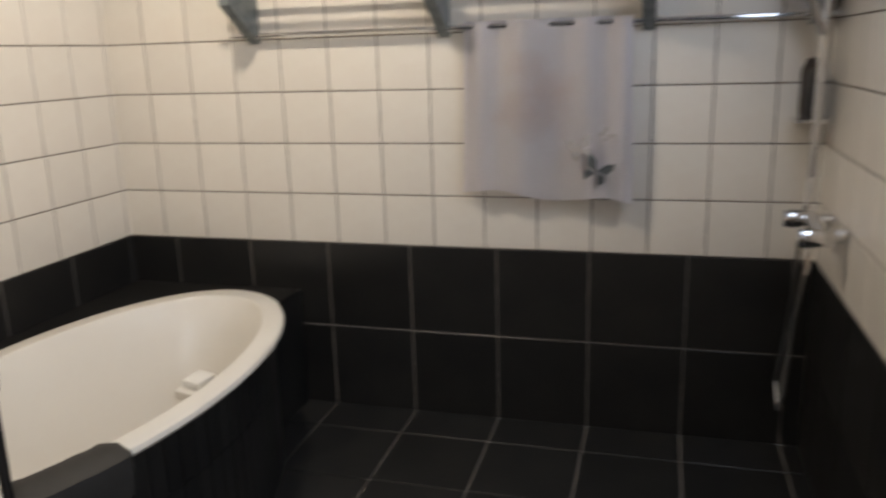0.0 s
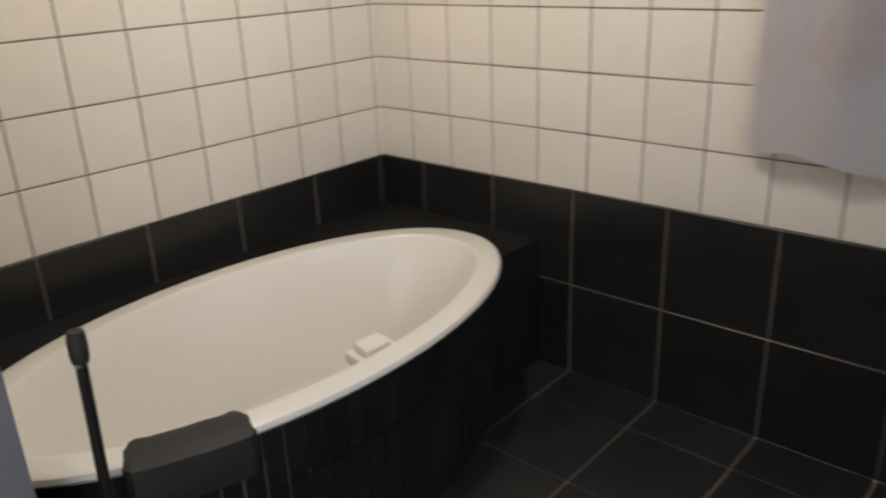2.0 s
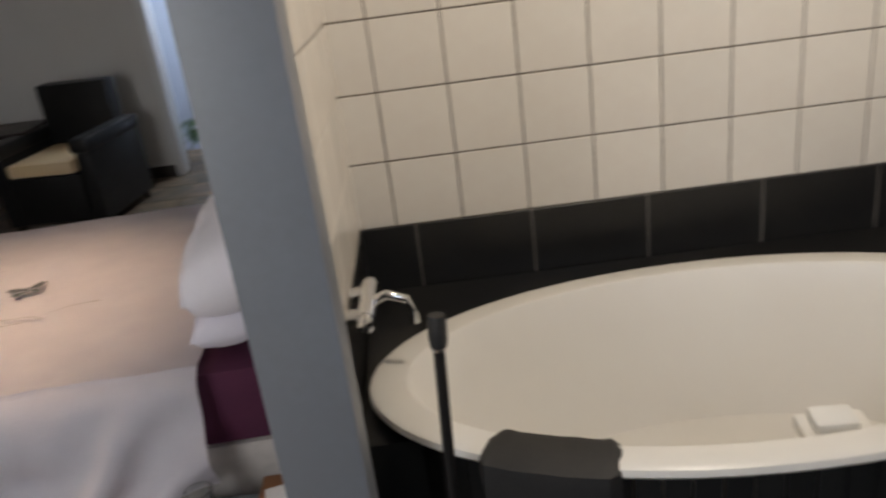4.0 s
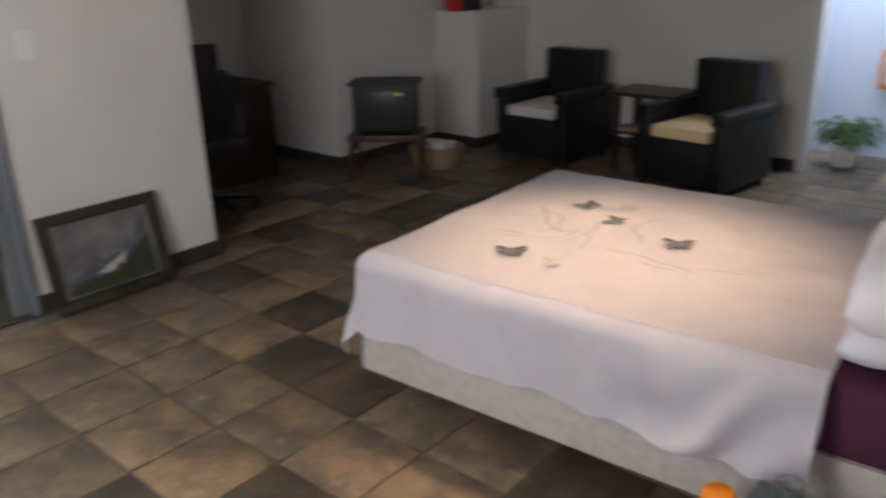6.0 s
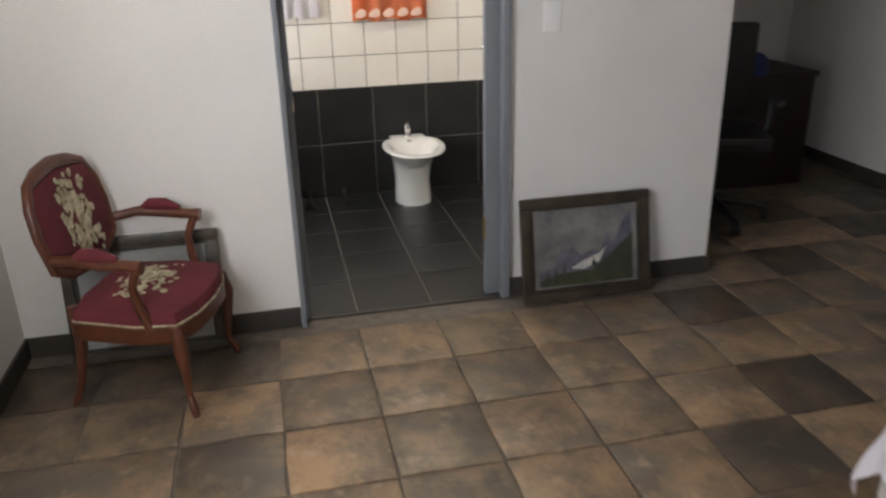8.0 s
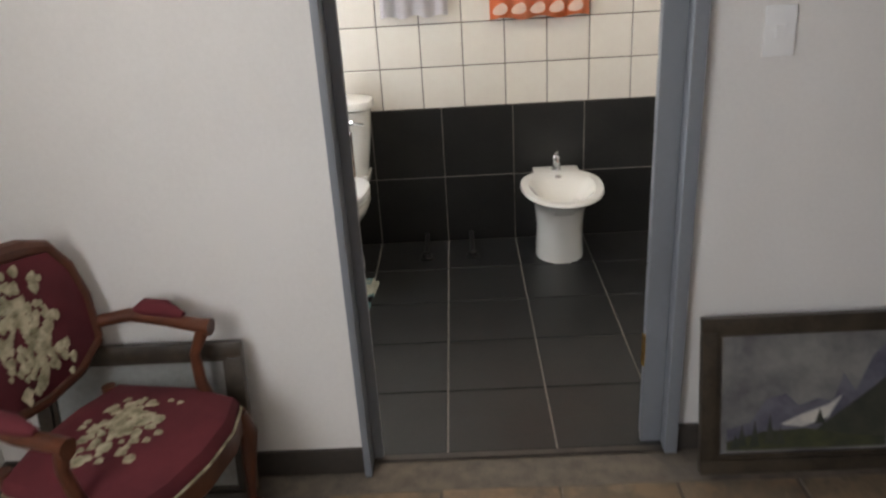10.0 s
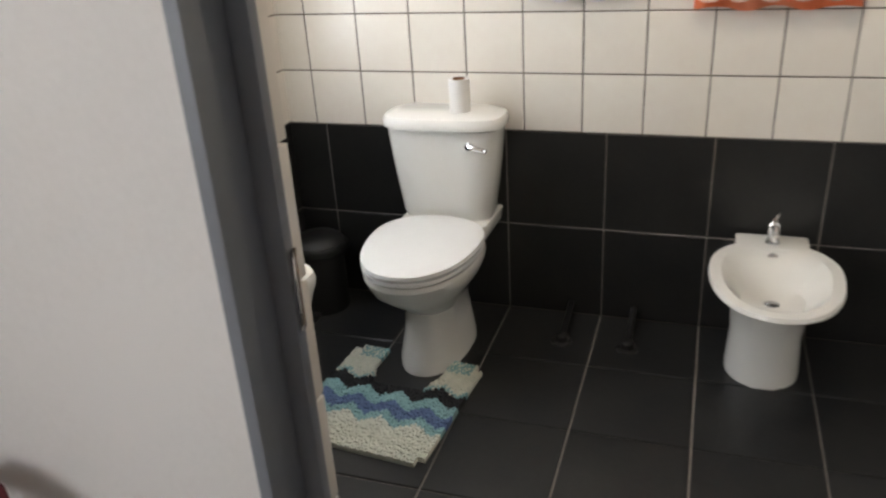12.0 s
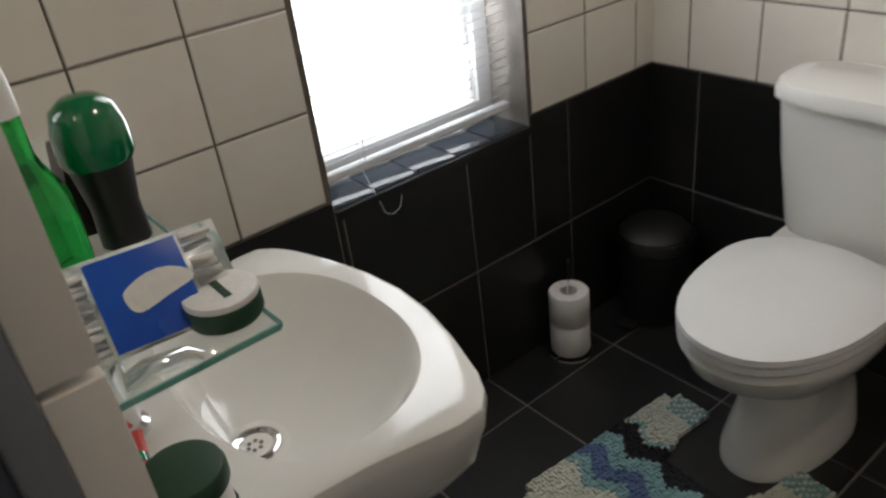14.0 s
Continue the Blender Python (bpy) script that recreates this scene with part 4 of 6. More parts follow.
def side_table():
    t = thing("side_table", pose(1.06, 4.95, 0), "dark wooden side table with shelf beside the armchair", "side table")
    boxes("tabletop", DARK_WOOD, t, (-0.26, 0.26, -0.2, 0.22, 0.56, 0.59))
    boxes("shelf", DARK_WOOD, t, (-0.22, 0.22, -0.17, 0.19, 0.28, 0.3))
    for x in (-0.22, 0.18):
        for y in (-0.17, 0.15):
            boxes("leg", DARK_WOOD, t, (x, x + 0.04, y, y + 0.04, 0, 0.56))
    b = thing("book", pose(0.98, 4.86, 0.301, 0, 0, 12), "tan bound book on the side table shelf", "book")
    boxes("cover", WICKER, b, (-0.1, 0.1, -0.07, 0.07, 0, 0.03))


side_table()


def stove():
    s = thing("side_bench", pose(-0.44, 3.7, 0, 0, 0, 36) @ Matrix.Diagonal((0.95, 0.95, 1.4, 1)), "low mahogany stand with curved legs under the stove", "stand")
    boxes("top", STAND_WOOD, s, (-0.29, 0.29, -0.19, 0.19, 0.2, 0.235), bevel=0.01)
    for x in (-0.25, 0.25):
        for y in (-0.15, 0.15):
            bm = bmesh.new()
            k = 1 if x > 0 else -1
            tube(bm, [(x, y, 0.2), (x + k * 0.025, y, 0.13), (x + k * 0.005, y, 0.06), (x + k * 0.03, y, 0.0)], [0.026, 0.022, 0.015, 0.02], 10)
            part("leg", bm, STAND_WOOD, s)
    t = thing("stove", pose(-0.44, 3.7, 0.3295, 0, 0, 36) @ Matrix.Diagonal((0.97, 1.0, 0.86, 1)), "black cast-iron style electric stove heater", "heater")
    boxes("body", CAST_IRON, t, (-0.24, 0.24, -0.13, 0.13, 0.03, 0.41), bevel=0.012)
    bm = bmesh.new()
    box(bm, -0.265, 0.265, -0.155, 0.15, 0.41, 0.432, 0.008)
    box(bm, -0.24, 0.24, -0.12, 0.12, 0.432, 0.446, 0.006)
    part("top_plate", bm, CAST_IRON, t)
    boxes("door_frame", CAST_IRON, t, (-0.18, 0.18, -0.146, -0.131, 0.09, 0.38), bevel=0.006)
    boxes("window", BLACK_PLASTIC, t, (-0.12, 0.12, -0.151, -0.147, 0.15, 0.36), bevel=0.001)
    boxes("badge", BRASS, t, (0.09, 0.15, -0.154, -0.147, 0.33, 0.352), bevel=0.001, label="small brass badge")
    for x in (-0.17, 0.17):
        for y in (-0.1, 0.1):
            bm = bmesh.new()
            lathe(bm, [(0.016, 0), (0.02, 0.031)], 10, (x, y, 0))
            part("foot", bm, CAST_IRON, t)
    b = thing("wicker_basket", pose(-0.32, 4.12, 0, 0, 0, 10), "tan wicker basket with folded white papers", "basket")
    bm = bmesh.new()
    rows = []
    for k in range(9):
        z = 0.02 * k
        g = 0.13 + 0.004 * k + (0.004 if k % 2 else 0)
        rows.append(oval(0, 0, z, g * 1.25, g, 36, None, 3.5))
    rows += [oval(0, 0, 0.16, 0.17, 0.135, 36, None, 3.5), oval(0, 0, 0.03, 0.15, 0.115, 36, None, 3.5)]
    loft(bm, rows)
    part("weave", bm, WICKER, b)
    boxes("papers", PAPER, b, (-0.13, 0.12, -0.09, 0.09, 0.12, 0.19), bevel=0.02)


stove()


def desk_corner():
    t = thing("desk", pose(-1.55, 2.75, 0), "dark red-brown wooden desk in the unlit alcove", "desk")
    boxes("desktop", RED_WOOD, t, (-0.5, 0.45, -0.3, 0.45, 0.68, 0.71))
    boxes("side_panel", RED_WOOD, t, (-0.49, -0.46, -0.28, 0.43, 0, 0.68))
    boxes("side_panel", RED_WOOD, t, (0.41, 0.44, -0.28, 0.43, 0, 0.68))
    boxes("drawer_unit", RED_WOOD, t, (0.05, 0.4, -0.25, 0.42, 0.1, 0.66))
    for z in (0.14, 0.32, 0.5):
        boxes("drawer_front", DARK_WOOD, t, (0.07, 0.38, -0.262, -0.251, z, z + 0.15))
    c = thing("folded_clothes", pose(-1.2, 2.7, 0.711, 0, 0, 10), "navy blue folded clothes heaped on the desk", "clothes")
    bm = bmesh.new()
    loft(bm, [[(x + 0.012 * noise.noise((x * 9, y * 9, z)), y + 0.012 * noise.noise((y * 9, x * 9, z)), z) for x, y, _ in oval(0, 0, 0, 0.17 * g, 0.13 * g, 40, None, 3)] for z, g in ((0, 1), (0.04, 1.06), (0.09, 1.0), (0.12, 0.8), (0.13, 0.4))])
    part("heap", bm, BLUE_CLOTH, c)
    o = thing("office_chair", pose(-0.68, 2.28, 0, 0, 0, 70), "black swivel office chair with padded back", "office chair")
    boxes("seat", BLACK_LEATHER, o, (-0.24, 0.24, -0.24, 0.24, 0.44, 0.52), bevel=0.035)
    boxes("backrest", BLACK_LEATHER, o, (-0.22, 0.22, 0.22, 0.3, 0.55, 1.05), bevel=0.035)
    boxes("back_bar", BLACK_PLASTIC, o, (-0.03, 0.03, 0.25, 0.28, 0.4, 0.62))
    bm = bmesh.new()
    tube(bm, [(0, 0, 0.1), (0, 0, 0.44)], 0.025, 12)
    part("gas_column", bm, BLACK_PLASTIC, o)
    for k in range(5):
        a = 2 * math.pi * k / 5
        bm = bmesh.new()
        tube(bm, [(0, 0, 0.12), (0.15 * math.cos(a), 0.15 * math.sin(a), 0.1), (0.3 * math.cos(a), 0.3 * math.sin(a), 0.07)], [0.028, 0.022, 0.016], 8)
        leg = part("base_arm", bm, BLACK_PLASTIC, o)
        bm = bmesh.new()
        tube(bm, [(0.3 * math.cos(a) - 0.018, 0.3 * math.sin(a), 0.03), (0.3 * math.cos(a) + 0.018, 0.3 * math.sin(a), 0.03)], 0.03, 14)
        part("castor", bm, BLACK_PLASTIC, leg)
    for s in (-1, 1):
        bm = bmesh.new()
        tube(bm, [(s * 0.24, 0.1, 0.47), (s * 0.29, 0.1, 0.5), (s * 0.29, 0.1, 0.66), (s * 0.28, -0.15, 0.68)], 0.018, 8)
        part("armrest", bm, BLACK_PLASTIC, o)


desk_corner()


# ledge things
for i, (y, h, mname) in enumerate(((4.72, 0.16, RED_PLASTIC), (4.8, 0.2, BLUE_CLOTH), (4.88, 0.18, DARK_WOOD), (4.97, 0.15, RED_WOOD))):
    bk = thing("book", pose(-0.62, y, 1.121), ("red", "navy blue", "dark brown", "maroon")[i] + " book standing on the pier ledge", "book", "books on the ledge")
    boxes("cover", mname, bk, (-0.08, 0.06, -0.03, 0.03, 0, h))


# ---- sunroom ----
def sunroom():
    p = thing("framed_print", pose(2.38, 6.295, -0.19) @ Matrix.Diagonal((0.8, 1, 0.85, 1)), "small orange-framed colourful print on the blue wall", "picture")
    boxes("frame", ORANGE_PLASTIC, p, (-0.155, 0.155, -0.03, 0.0, 0.84, 1.18), bevel=0.006)
    boxes("sheet", PAPER, p, (-0.115, 0.115, -0.036, -0.031, 0.88, 1.14), bevel=0.001)
    boxes("print", RED_PLASTIC, p, (-0.07, 0.07, -0.041, -0.037, 0.98, 1.03), bevel=0.001)
    boxes("print", BLUE_PACK, p, (-0.07, 0.03, -0.041, -0.037, 1.04, 1.11), bevel=0.001)
    boxes("print", material("aqua_print", (0.2, 0.5, 0.55), None, 0.6), p, (-0.05, 0.07, -0.041, -0.037, 0.9, 0.97), bevel=0.001)
    s = thing("low_cabinet", pose(2.74, 5.98, 0) @ Matrix.Diagonal((0.7, 0.6, 0.45, 1)), "low white cabinet in the sunroom", "cabinet")
    boxes("body", WHITE_PLASTIC, s, (-0.3, 0.35, -0.25, 0.25, 0.06, 0.42))
    boxes("top", WHITE_PLASTIC, s, (-0.32, 0.37, -0.27, 0.27, 0.42, 0.45))
    boxes("plinth", BLACK_PLASTIC, s, (-0.28, 0.33, -0.22, 0.23, 0, 0.06))
    b = thing("bag", pose(2.64, 5.98, 0.2035) @ Matrix.Diagonal((0.7, 0.7, 0.7, 1)), "black cloth bag slumped on the white cabinet", "bag")
    bm = bmesh.new()
    loft(bm, [[(x, y, z + 0.012 * noise.noise((x * 8, y * 8, z))) for x, y, _ in oval(0, 0, 0, 0.15 * g, 0.1 * g, 30, None, 2.6)] for z, g in ((0, 1), (0.03, 1.08), (0.07, 0.8), (0.09, 0.35))])
    part("pouch", bm, BLACK_LEATHER, b)
    f = thing("potted_fern", pose(2.2, 5.86, 0) @ Matrix.Diagonal((0.72, 0.72, 0.68, 1)), "bushy green fern in a white pot", "potted plant")
    bm = bmesh.new()
    lathe(bm, [(0.1, 0), (0.13, 0.22), (0.14, 0.25), (0.125, 0.25), (0.115, 0.22)], 26)
    part("pot", bm, WHITE_PLASTIC, f)
    bm = bmesh.new()
    rnd = random.Random(7)
    for k in range(105):
        a, ln, lift = rnd.uniform(0, 6.283), rnd.uniform(0.2, 0.4), rnd.uniform(0.1, 0.34)
        prev = None
        for q in range(9):
            t = q / 8
            x, y = ln * t * math.cos(a), ln * t * math.sin(a)
            z = 0.24 + lift * math.sin(t * 2.2) - 0.12 * t * t
            if prev:
                w = 0.055 * (1 - t) + 0.012
                for s in (-1, 1):
                    ex, ey = -math.sin(a) * s * w, math.cos(a) * s * w
                    ax, ay, az = prev
                    bm.faces.new([bm.verts.new(v) for v in ((ax, ay, az), (ax + ex * 0.6 + (x - ax) * 0.2, ay + ey * 0.6 + (y - ay) * 0.2, az + 0.006), (x + ex, y + ey, z - 0.008), (ax * 0.4 + x * 0.6, ay * 0.4 + y * 0.6, az * 0.4 + z * 0.6))])
            prev = (x, y, z)
    part("fronds", bm, LEAF, f, "arching green fronds", smooth=0)
    c = thing("curtain", pose(2.95, 5.42, 0), "brown patterned curtain drawn beside the sunroom opening", "curtain")
    bm = bmesh.new()
    n = 60
    rows = []
    for z in (0.05, 0.6, 1.2, 1.8, 2.2):
        rows.append([(-0.28 + 0.56 * k / n, 0.035 * math.sin(k * 0.72 + 0.2 * z) + 0.006, z) for k in range(n + 1)])
    loft(bm, rows, close=False, caps=(False, False))
    bmesh.ops.solidify(bm, geom=bm.faces, thickness=0.003)
    part("fabric", bm, CURTAIN, c, smooth=80)
    bm = bmesh.new()
    tube(bm, [(-0.4, 0, 2.22), (0.36, 0, 2.22)], 0.014, 12)
    part("rod", bm, DARK_WOOD, c)


sunroom()


# ---- carved armchair ----
def carved_chair():
    t = thing("carved_armchair", pose(0.37, -0.6, 0, 0, 0, 163) @ Matrix.Diagonal((0.84, 0.76, 0.9, 1)), "antique carved walnut armchair with crimson floral tapestry", "armchair")
    # the chair looks to -y
    outline = [(0.24, 0.17), (0.26, 0.3), (0.245, 0.4), (0.2, 0.475), (0.11, 0.5), (0, 0.515), (-0.11, 0.5), (-0.2, 0.475), (-0.245, 0.4), (-0.26, 0.3), (-0.24, 0.17), (-0.14, 0.12), (0, 0.105), (0.14, 0.12)]

    def back_point(x, z):
        return (x, 0.235 + 0.22 * (z - 0.1) + 0.35 * x * x * -0.6, 0.42 + z)

    bm = bmesh.new()
    pts = [back_point(x, z) for x, z in outline]
    tube(bm, pts + [pts[0]], [0.022 + (0.009 if i in (4, 5, 6) else 0) for i in range(len(pts))] + [0.022], 10)
    part("back_frame", bm, CHAIR_WOOD, t)
    bm = bmesh.new()
    rows = []
    for g, d in ((1.0, 0.012), (0.97, -0.012), (0.8, -0.03), (0.5, -0.04), (0.15, -0.043)):
        rows.append([tuple(Vector(back_point(x * g, 0.31 + (z - 0.31) * g)) + Vector((0, d, 0))) for x, z in outline])
    loft(bm, rows)
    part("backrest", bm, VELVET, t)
    bm = bmesh.new()
    rnd = random.Random(3)

    def blossoms(bm, place, count, spread, size):
        for k in range(count):
            u, v = rnd.gauss(0, spread[0]), rnd.gauss(0, spread[1])
            if abs(u) > spread[0] * 1.8 or abs(v) > spread[1] * 1.8:
                continue
            r = size * rnd.uniform(0.6, 1.3)
            c = Vector(place(u, v))
            ex, ey = (Vector(place(u + 0.01, v)) - c).normalized(), (Vector(place(u, v + 0.01)) - c).normalized()
            nn = ex.cross(ey)
            m = 7
            top = bm.verts.new(c + nn * 0.004)
            rim = [bm.verts.new(c + r * (1 + 0.3 * (q % 2)) * (math.cos(2 * math.pi * q / m) * ex + math.sin(2 * math.pi * q / m) * ey) + nn * 0.0015) for q in range(m)]
            for q in range(m):
                bm.faces.new((top, rim[q], rim[(q + 1) % m]))

    blossoms(bm, lambda u, v: Vector(back_point(u, 0.31 + v)) + Vector((0, -0.043, 0)), 190, (0.065, 0.095), 0.013)
    part("floral_weave", bm, FLORAL, t, "cream woven flowers", smooth=0)
    seat = [(0.27, -0.28), (0.29, -0.1), (0.25, 0.2), (0.1, 0.24), (-0.1, 0.24), (-0.25, 0.2), (-0.29, -0.1), (-0.27, -0.28), (-0.15, -0.33), (0, -0.345), (0.15, -0.33)]
    bm = bmesh.new()
    loft(bm, [[(x * g, y * g, z) for x, y in seat] for z, g in ((0.385, 0.985), (0.41, 0.99), (0.435, 0.95), (0.455, 0.8), (0.466, 0.5), (0.468, 0.2))])
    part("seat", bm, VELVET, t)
    bm = bmesh.new()
    blossoms(bm, lambda u, v: (u, v - 0.04, 0.4715 - 0.006 * (u * u + v * v) / 0.02), 190, (0.09, 0.075), 0.014)
    part("floral_weave", bm, FLORAL, t, "cream woven flowers", smooth=0)
    bm = bmesh.new()
    loft(bm, [[(x * g, y * g, z) for x, y in seat] for z, g in ((0.31, 0.96), (0.325, 1.0), (0.385, 1.01), (0.39, 0.99))])
    part("seat_rail", bm, CHAIR_WOOD, t)
    for s in (-1, 1):
        bm = bmesh.new()
        tube(bm, [(s * 0.255, -0.27, 0.38), (s * 0.275, -0.285, 0.3), (s * 0.255, -0.28, 0.18), (s * 0.245, -0.275, 0.08), (s * 0.268, -0.3, 0.03), (s * 0.272, -0.305, 0.0)], [0.03, 0.034, 0.022, 0.015, 0.02, 0.016], 12)
        part("front_leg", bm, CHAIR_WOOD, t)
        bm = bmesh.new()
        tube(bm, [(s * 0.215, 0.215, 0.44), (s * 0.21, 0.21, 0.3), (s * 0.2, 0.25, 0.12), (s * 0.2, 0.31, 0.0)], [0.024, 0.024, 0.019, 0.016], 10)
        part("back_leg", bm, CHAIR_WOOD, t)
        bm = bmesh.new()
        tube(bm, [(s * 0.258, 0.225, 0.64), (s * 0.29, 0.12, 0.655), (s * 0.305, -0.02, 0.645), (s * 0.3, -0.14, 0.64), (s * 0.305, -0.19, 0.635)], [0.02, 0.021, 0.022, 0.022, 0.027], 12)
        tube(bm, [(s * 0.3, -0.16, 0.63), (s * 0.285, -0.12, 0.55), (s * 0.275, -0.13, 0.46), (s * 0.27, -0.17, 0.37)], [0.022, 0.018, 0.02, 0.024], 12)
        arm = part("arm", bm, CHAIR_WOOD, t)
        bm = bmesh.new()
        tube(bm, [(s * 0.295, 0.1, 0.668), (s * 0.302, 0.06, 0.68), (s * 0.305, -0.02, 0.68), (s * 0.302, -0.09, 0.665)], [0.012, 0.027, 0.027, 0.012], 12)
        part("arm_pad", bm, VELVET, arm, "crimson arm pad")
    bm = bmesh.new()
    for a, b in zip(seat, seat[1:] + seat[:1]):
        tube(bm, [(a[0] * 1.0, a[1] * 1.0, 0.392), (b[0], b[1], 0.392)], 0.0045, 6)
    part("gimp_braid", bm, FLORAL, t, "cream braid along the seat edge")


carved_chair()


# ---- leaning pictures ----
def picture(label, m, w, h, paint):
    t = thing("framed_painting", m, label, "painting", "paintings leaning on the wall")
    f = 0.042
    for x0, x1, z0, z1 in ((0, w, 0, f), (0, w, h - f, h), (0, f, f, h - f), (w - f, w, f, h - f)):
        boxes("frame_bar", FRAME_DARK, t, (x0, x1, -0.03, 0.0, z0, z1), bevel=0.008)
    for x0, x1, z0, z1 in ((f, w - f, f, f + 0.014), (f, w - f, h - f - 0.014, h - f), (f, f + 0.014, f + 0.014, h - f - 0.014), (w - f - 0.014, w - f, f + 0.014, h - f - 0.014)):
        boxes("inner_slip", FRAME_DARK, t, (x0, x1, -0.02, -0.004, z0, z1), bevel=0.002, label="dark inner slip")
    boxes("canvas", paint or FRAME_DARK, t, (f + 0.01, w - f - 0.01, -0.012, -0.006, f + 0.01, h - f - 0.01), bevel=0)
    return t


SKYP = material("painted_sky", (0.21, 0.205, 0.19), (0.08, 0.078, 0.085), 0.45, scale=5, fine=30, bump=0.2)
pic = picture("landscape painting in a dark bronze frame leaning on the wall", pose(0.115, 0.915, 0.003, -11, 0, 90), 0.6, 0.465, SKYP)


def landscape(t, w, h):
    def layer(name, pts, mat, y):
        bm = bmesh.new()
        f = [bm.verts.new((x * w, y, z * h)) for x, z in pts]
        bm.faces.new(f)
        part(name, bm, mat, t, "painted " + name, smooth=0)
    blue = material("painted_mountain", (0.07, 0.07, 0.095), (0.13, 0.125, 0.15), 0.5, scale=14, fine=60, bump=0.2)
    dark = material("painted_slope", (0.03, 0.033, 0.025), (0.05, 0.05, 0.035), 0.5, scale=16, fine=60, bump=0.2)
    grass = material("painted_meadow", (0.055, 0.06, 0.025), (0.03, 0.032, 0.02), 0.5, scale=16, fine=60, bump=0.2)
    light = material("painted_snow", (0.6, 0.57, 0.5), (0.4, 0.38, 0.36), 0.5, scale=16, fine=60, bump=0.2)
    layer("mountain_range", [(0.13, 0.14), (0.13, 0.28), (0.24, 0.32), (0.31, 0.47), (0.4, 0.5), (0.46, 0.42), (0.55, 0.46), (0.62, 0.44), (0.66, 0.62), (0.72, 0.5), (0.79, 0.72), (0.86, 0.82), (0.87, 0.14)], blue, -0.0125)
    layer("snowfield", [(0.38, 0.3), (0.47, 0.36), (0.6, 0.42), (0.66, 0.48), (0.6, 0.34), (0.48, 0.28)], light, -0.0129)
    layer("slope", [(0.45, 0.14), (0.58, 0.3), (0.68, 0.4), (0.78, 0.5), (0.87, 0.6), (0.87, 0.14)], dark, -0.0133)
    layer("meadow", [(0.13, 0.14), (0.13, 0.2), (0.3, 0.26), (0.5, 0.27), (0.7, 0.22), (0.87, 0.2), (0.87, 0.14)], grass, -0.0137)
    for x, z, s in ((0.2, 0.17, 0.14), (0.26, 0.16, 0.18), (0.33, 0.18, 0.2), (0.17, 0.15, 0.1), (0.56, 0.3, 0.1), (0.38, 0.17, 0.12)):
        layer("tree", [(x - 0.025, z), (x + 0.025, z), (x + 0.008, z + s * 0.6), (x, z + s), (x - 0.01, z + s * 0.55)], dark, -0.0141)


landscape(pic, 0.6, 0.465)
picture("old dark-framed picture leaning behind the carved chair", pose(PS + 0.115, -0.93, 0.003, -10, 0, 90), 0.59, 0.49, material("dusty_print", (0.3, 0.31, 0.3), (0.2, 0.21, 0.2), 0.3, scale=5))

sw = thing("light_switch", pose(0.0, 1.055, 1.155), "white rocker light switch on the partition", "light switch")
boxes("plate", WHITE_PLASTIC, sw, (0.0005, 0.009, -0.037, 0.037, 0.0, 0.12), bevel=0.003)
boxes("rocker", WHITE_PLASTIC, sw, (0.009, 0.014, -0.012, 0.012, 0.045, 0.075), bevel=0.002)


# ---- towels in the toilet ----
def hung_towel(name, m, w, z0, z1, mat, label):
    t = thing(name, m, label, "towel")
    bm = bmesh.new()
    n = 40
    rows = []
    for k in range(13):
        z = z0 + (z1 - z0) * k / 12
        amp = 0.012 * (1 - 0.5 * k / 12)
        rows.append([(w * (i / n - 0.5) , 0.028 + amp * math.sin(i * 0.55 + 0.08 * k) + 0.006 * noise.noise((i * 0.3, k * 0.3, 2)), z + 0.006 * math.sin(i * 0.4) * (k == 0)) for i in range(n + 1)])
    loft(bm, rows, close=False, caps=(False, False))
    bmesh.ops.solidify(bm, geom=bm.faces, thickness=0.006)
    part("cloth", bm, mat, t, smooth=80)
    bm = bmesh.new()
    tube(bm, [(-w / 2 - 0.05, 0.03, z1 - 0.005), (w / 2 + 0.05, 0.03, z1 - 0.005)], 0.009, 10)
    for s in (-1, 1):
        tube(bm, [(s * (w / 2 + 0.03), 0.03, z1 - 0.005), (s * (w / 2 + 0.03), 0.001, z1 - 0.005)], 0.009, 10)
    part("rail", bm, CHROME, t, "chrome towel rail")
    return t


ot = hung_towel("orange_towel", pose(TB + 0.006, 0.655, 0, 0, 0, -90), 0.44, 1.07, 1.55, ORANGE_TOWEL, "orange hand towel with pale leaf border on a rail")
for k in range(5):
    bm = bmesh.new()
    bm.faces.new([bm.verts.new((0.034 * math.cos(q) * (1 + 0.3 * math.cos(q)), 0, 0.024 * math.sin(q))) for q in (2 * math.pi * i / 14 for i in range(14))])
    part("leaf_print", bm, PALE_PRINT, ot, "pale leaf print", smooth=0, m=pose(-0.165 + 0.083 * k, 0.048, 1.115, 0, 20, 0))
hung_towel("white_towel", pose(TB + 0.006, 0.10, 0, 0, 0, -90), 0.3, 1.1, 1.55, TOWEL, "white hand towel with a grey butterfly hanging on a rail")



def wall_hook(m, label):
    t = thing("wall_hook", m, label, "hook", "chrome hooks on the toilet walls")
    bm = bmesh.new()
    lathe(bm, [(0.016, 0.0), (0.016, 0.004), (0.007, 0.008), (0.006, 0.02)], 16)
    part("plate", bm, CHROME, t, m=pose(0, 0, 0, -90))
    bm = bmesh.new()
    tube(bm, [(0, 0.018, 0), (0, 0.034, -0.012), (0, 0.046, -0.01), (0, 0.052, 0.008)], [0.006, 0.005, 0.005, 0.006], 8)
    part("prong", bm, CHROME, t)


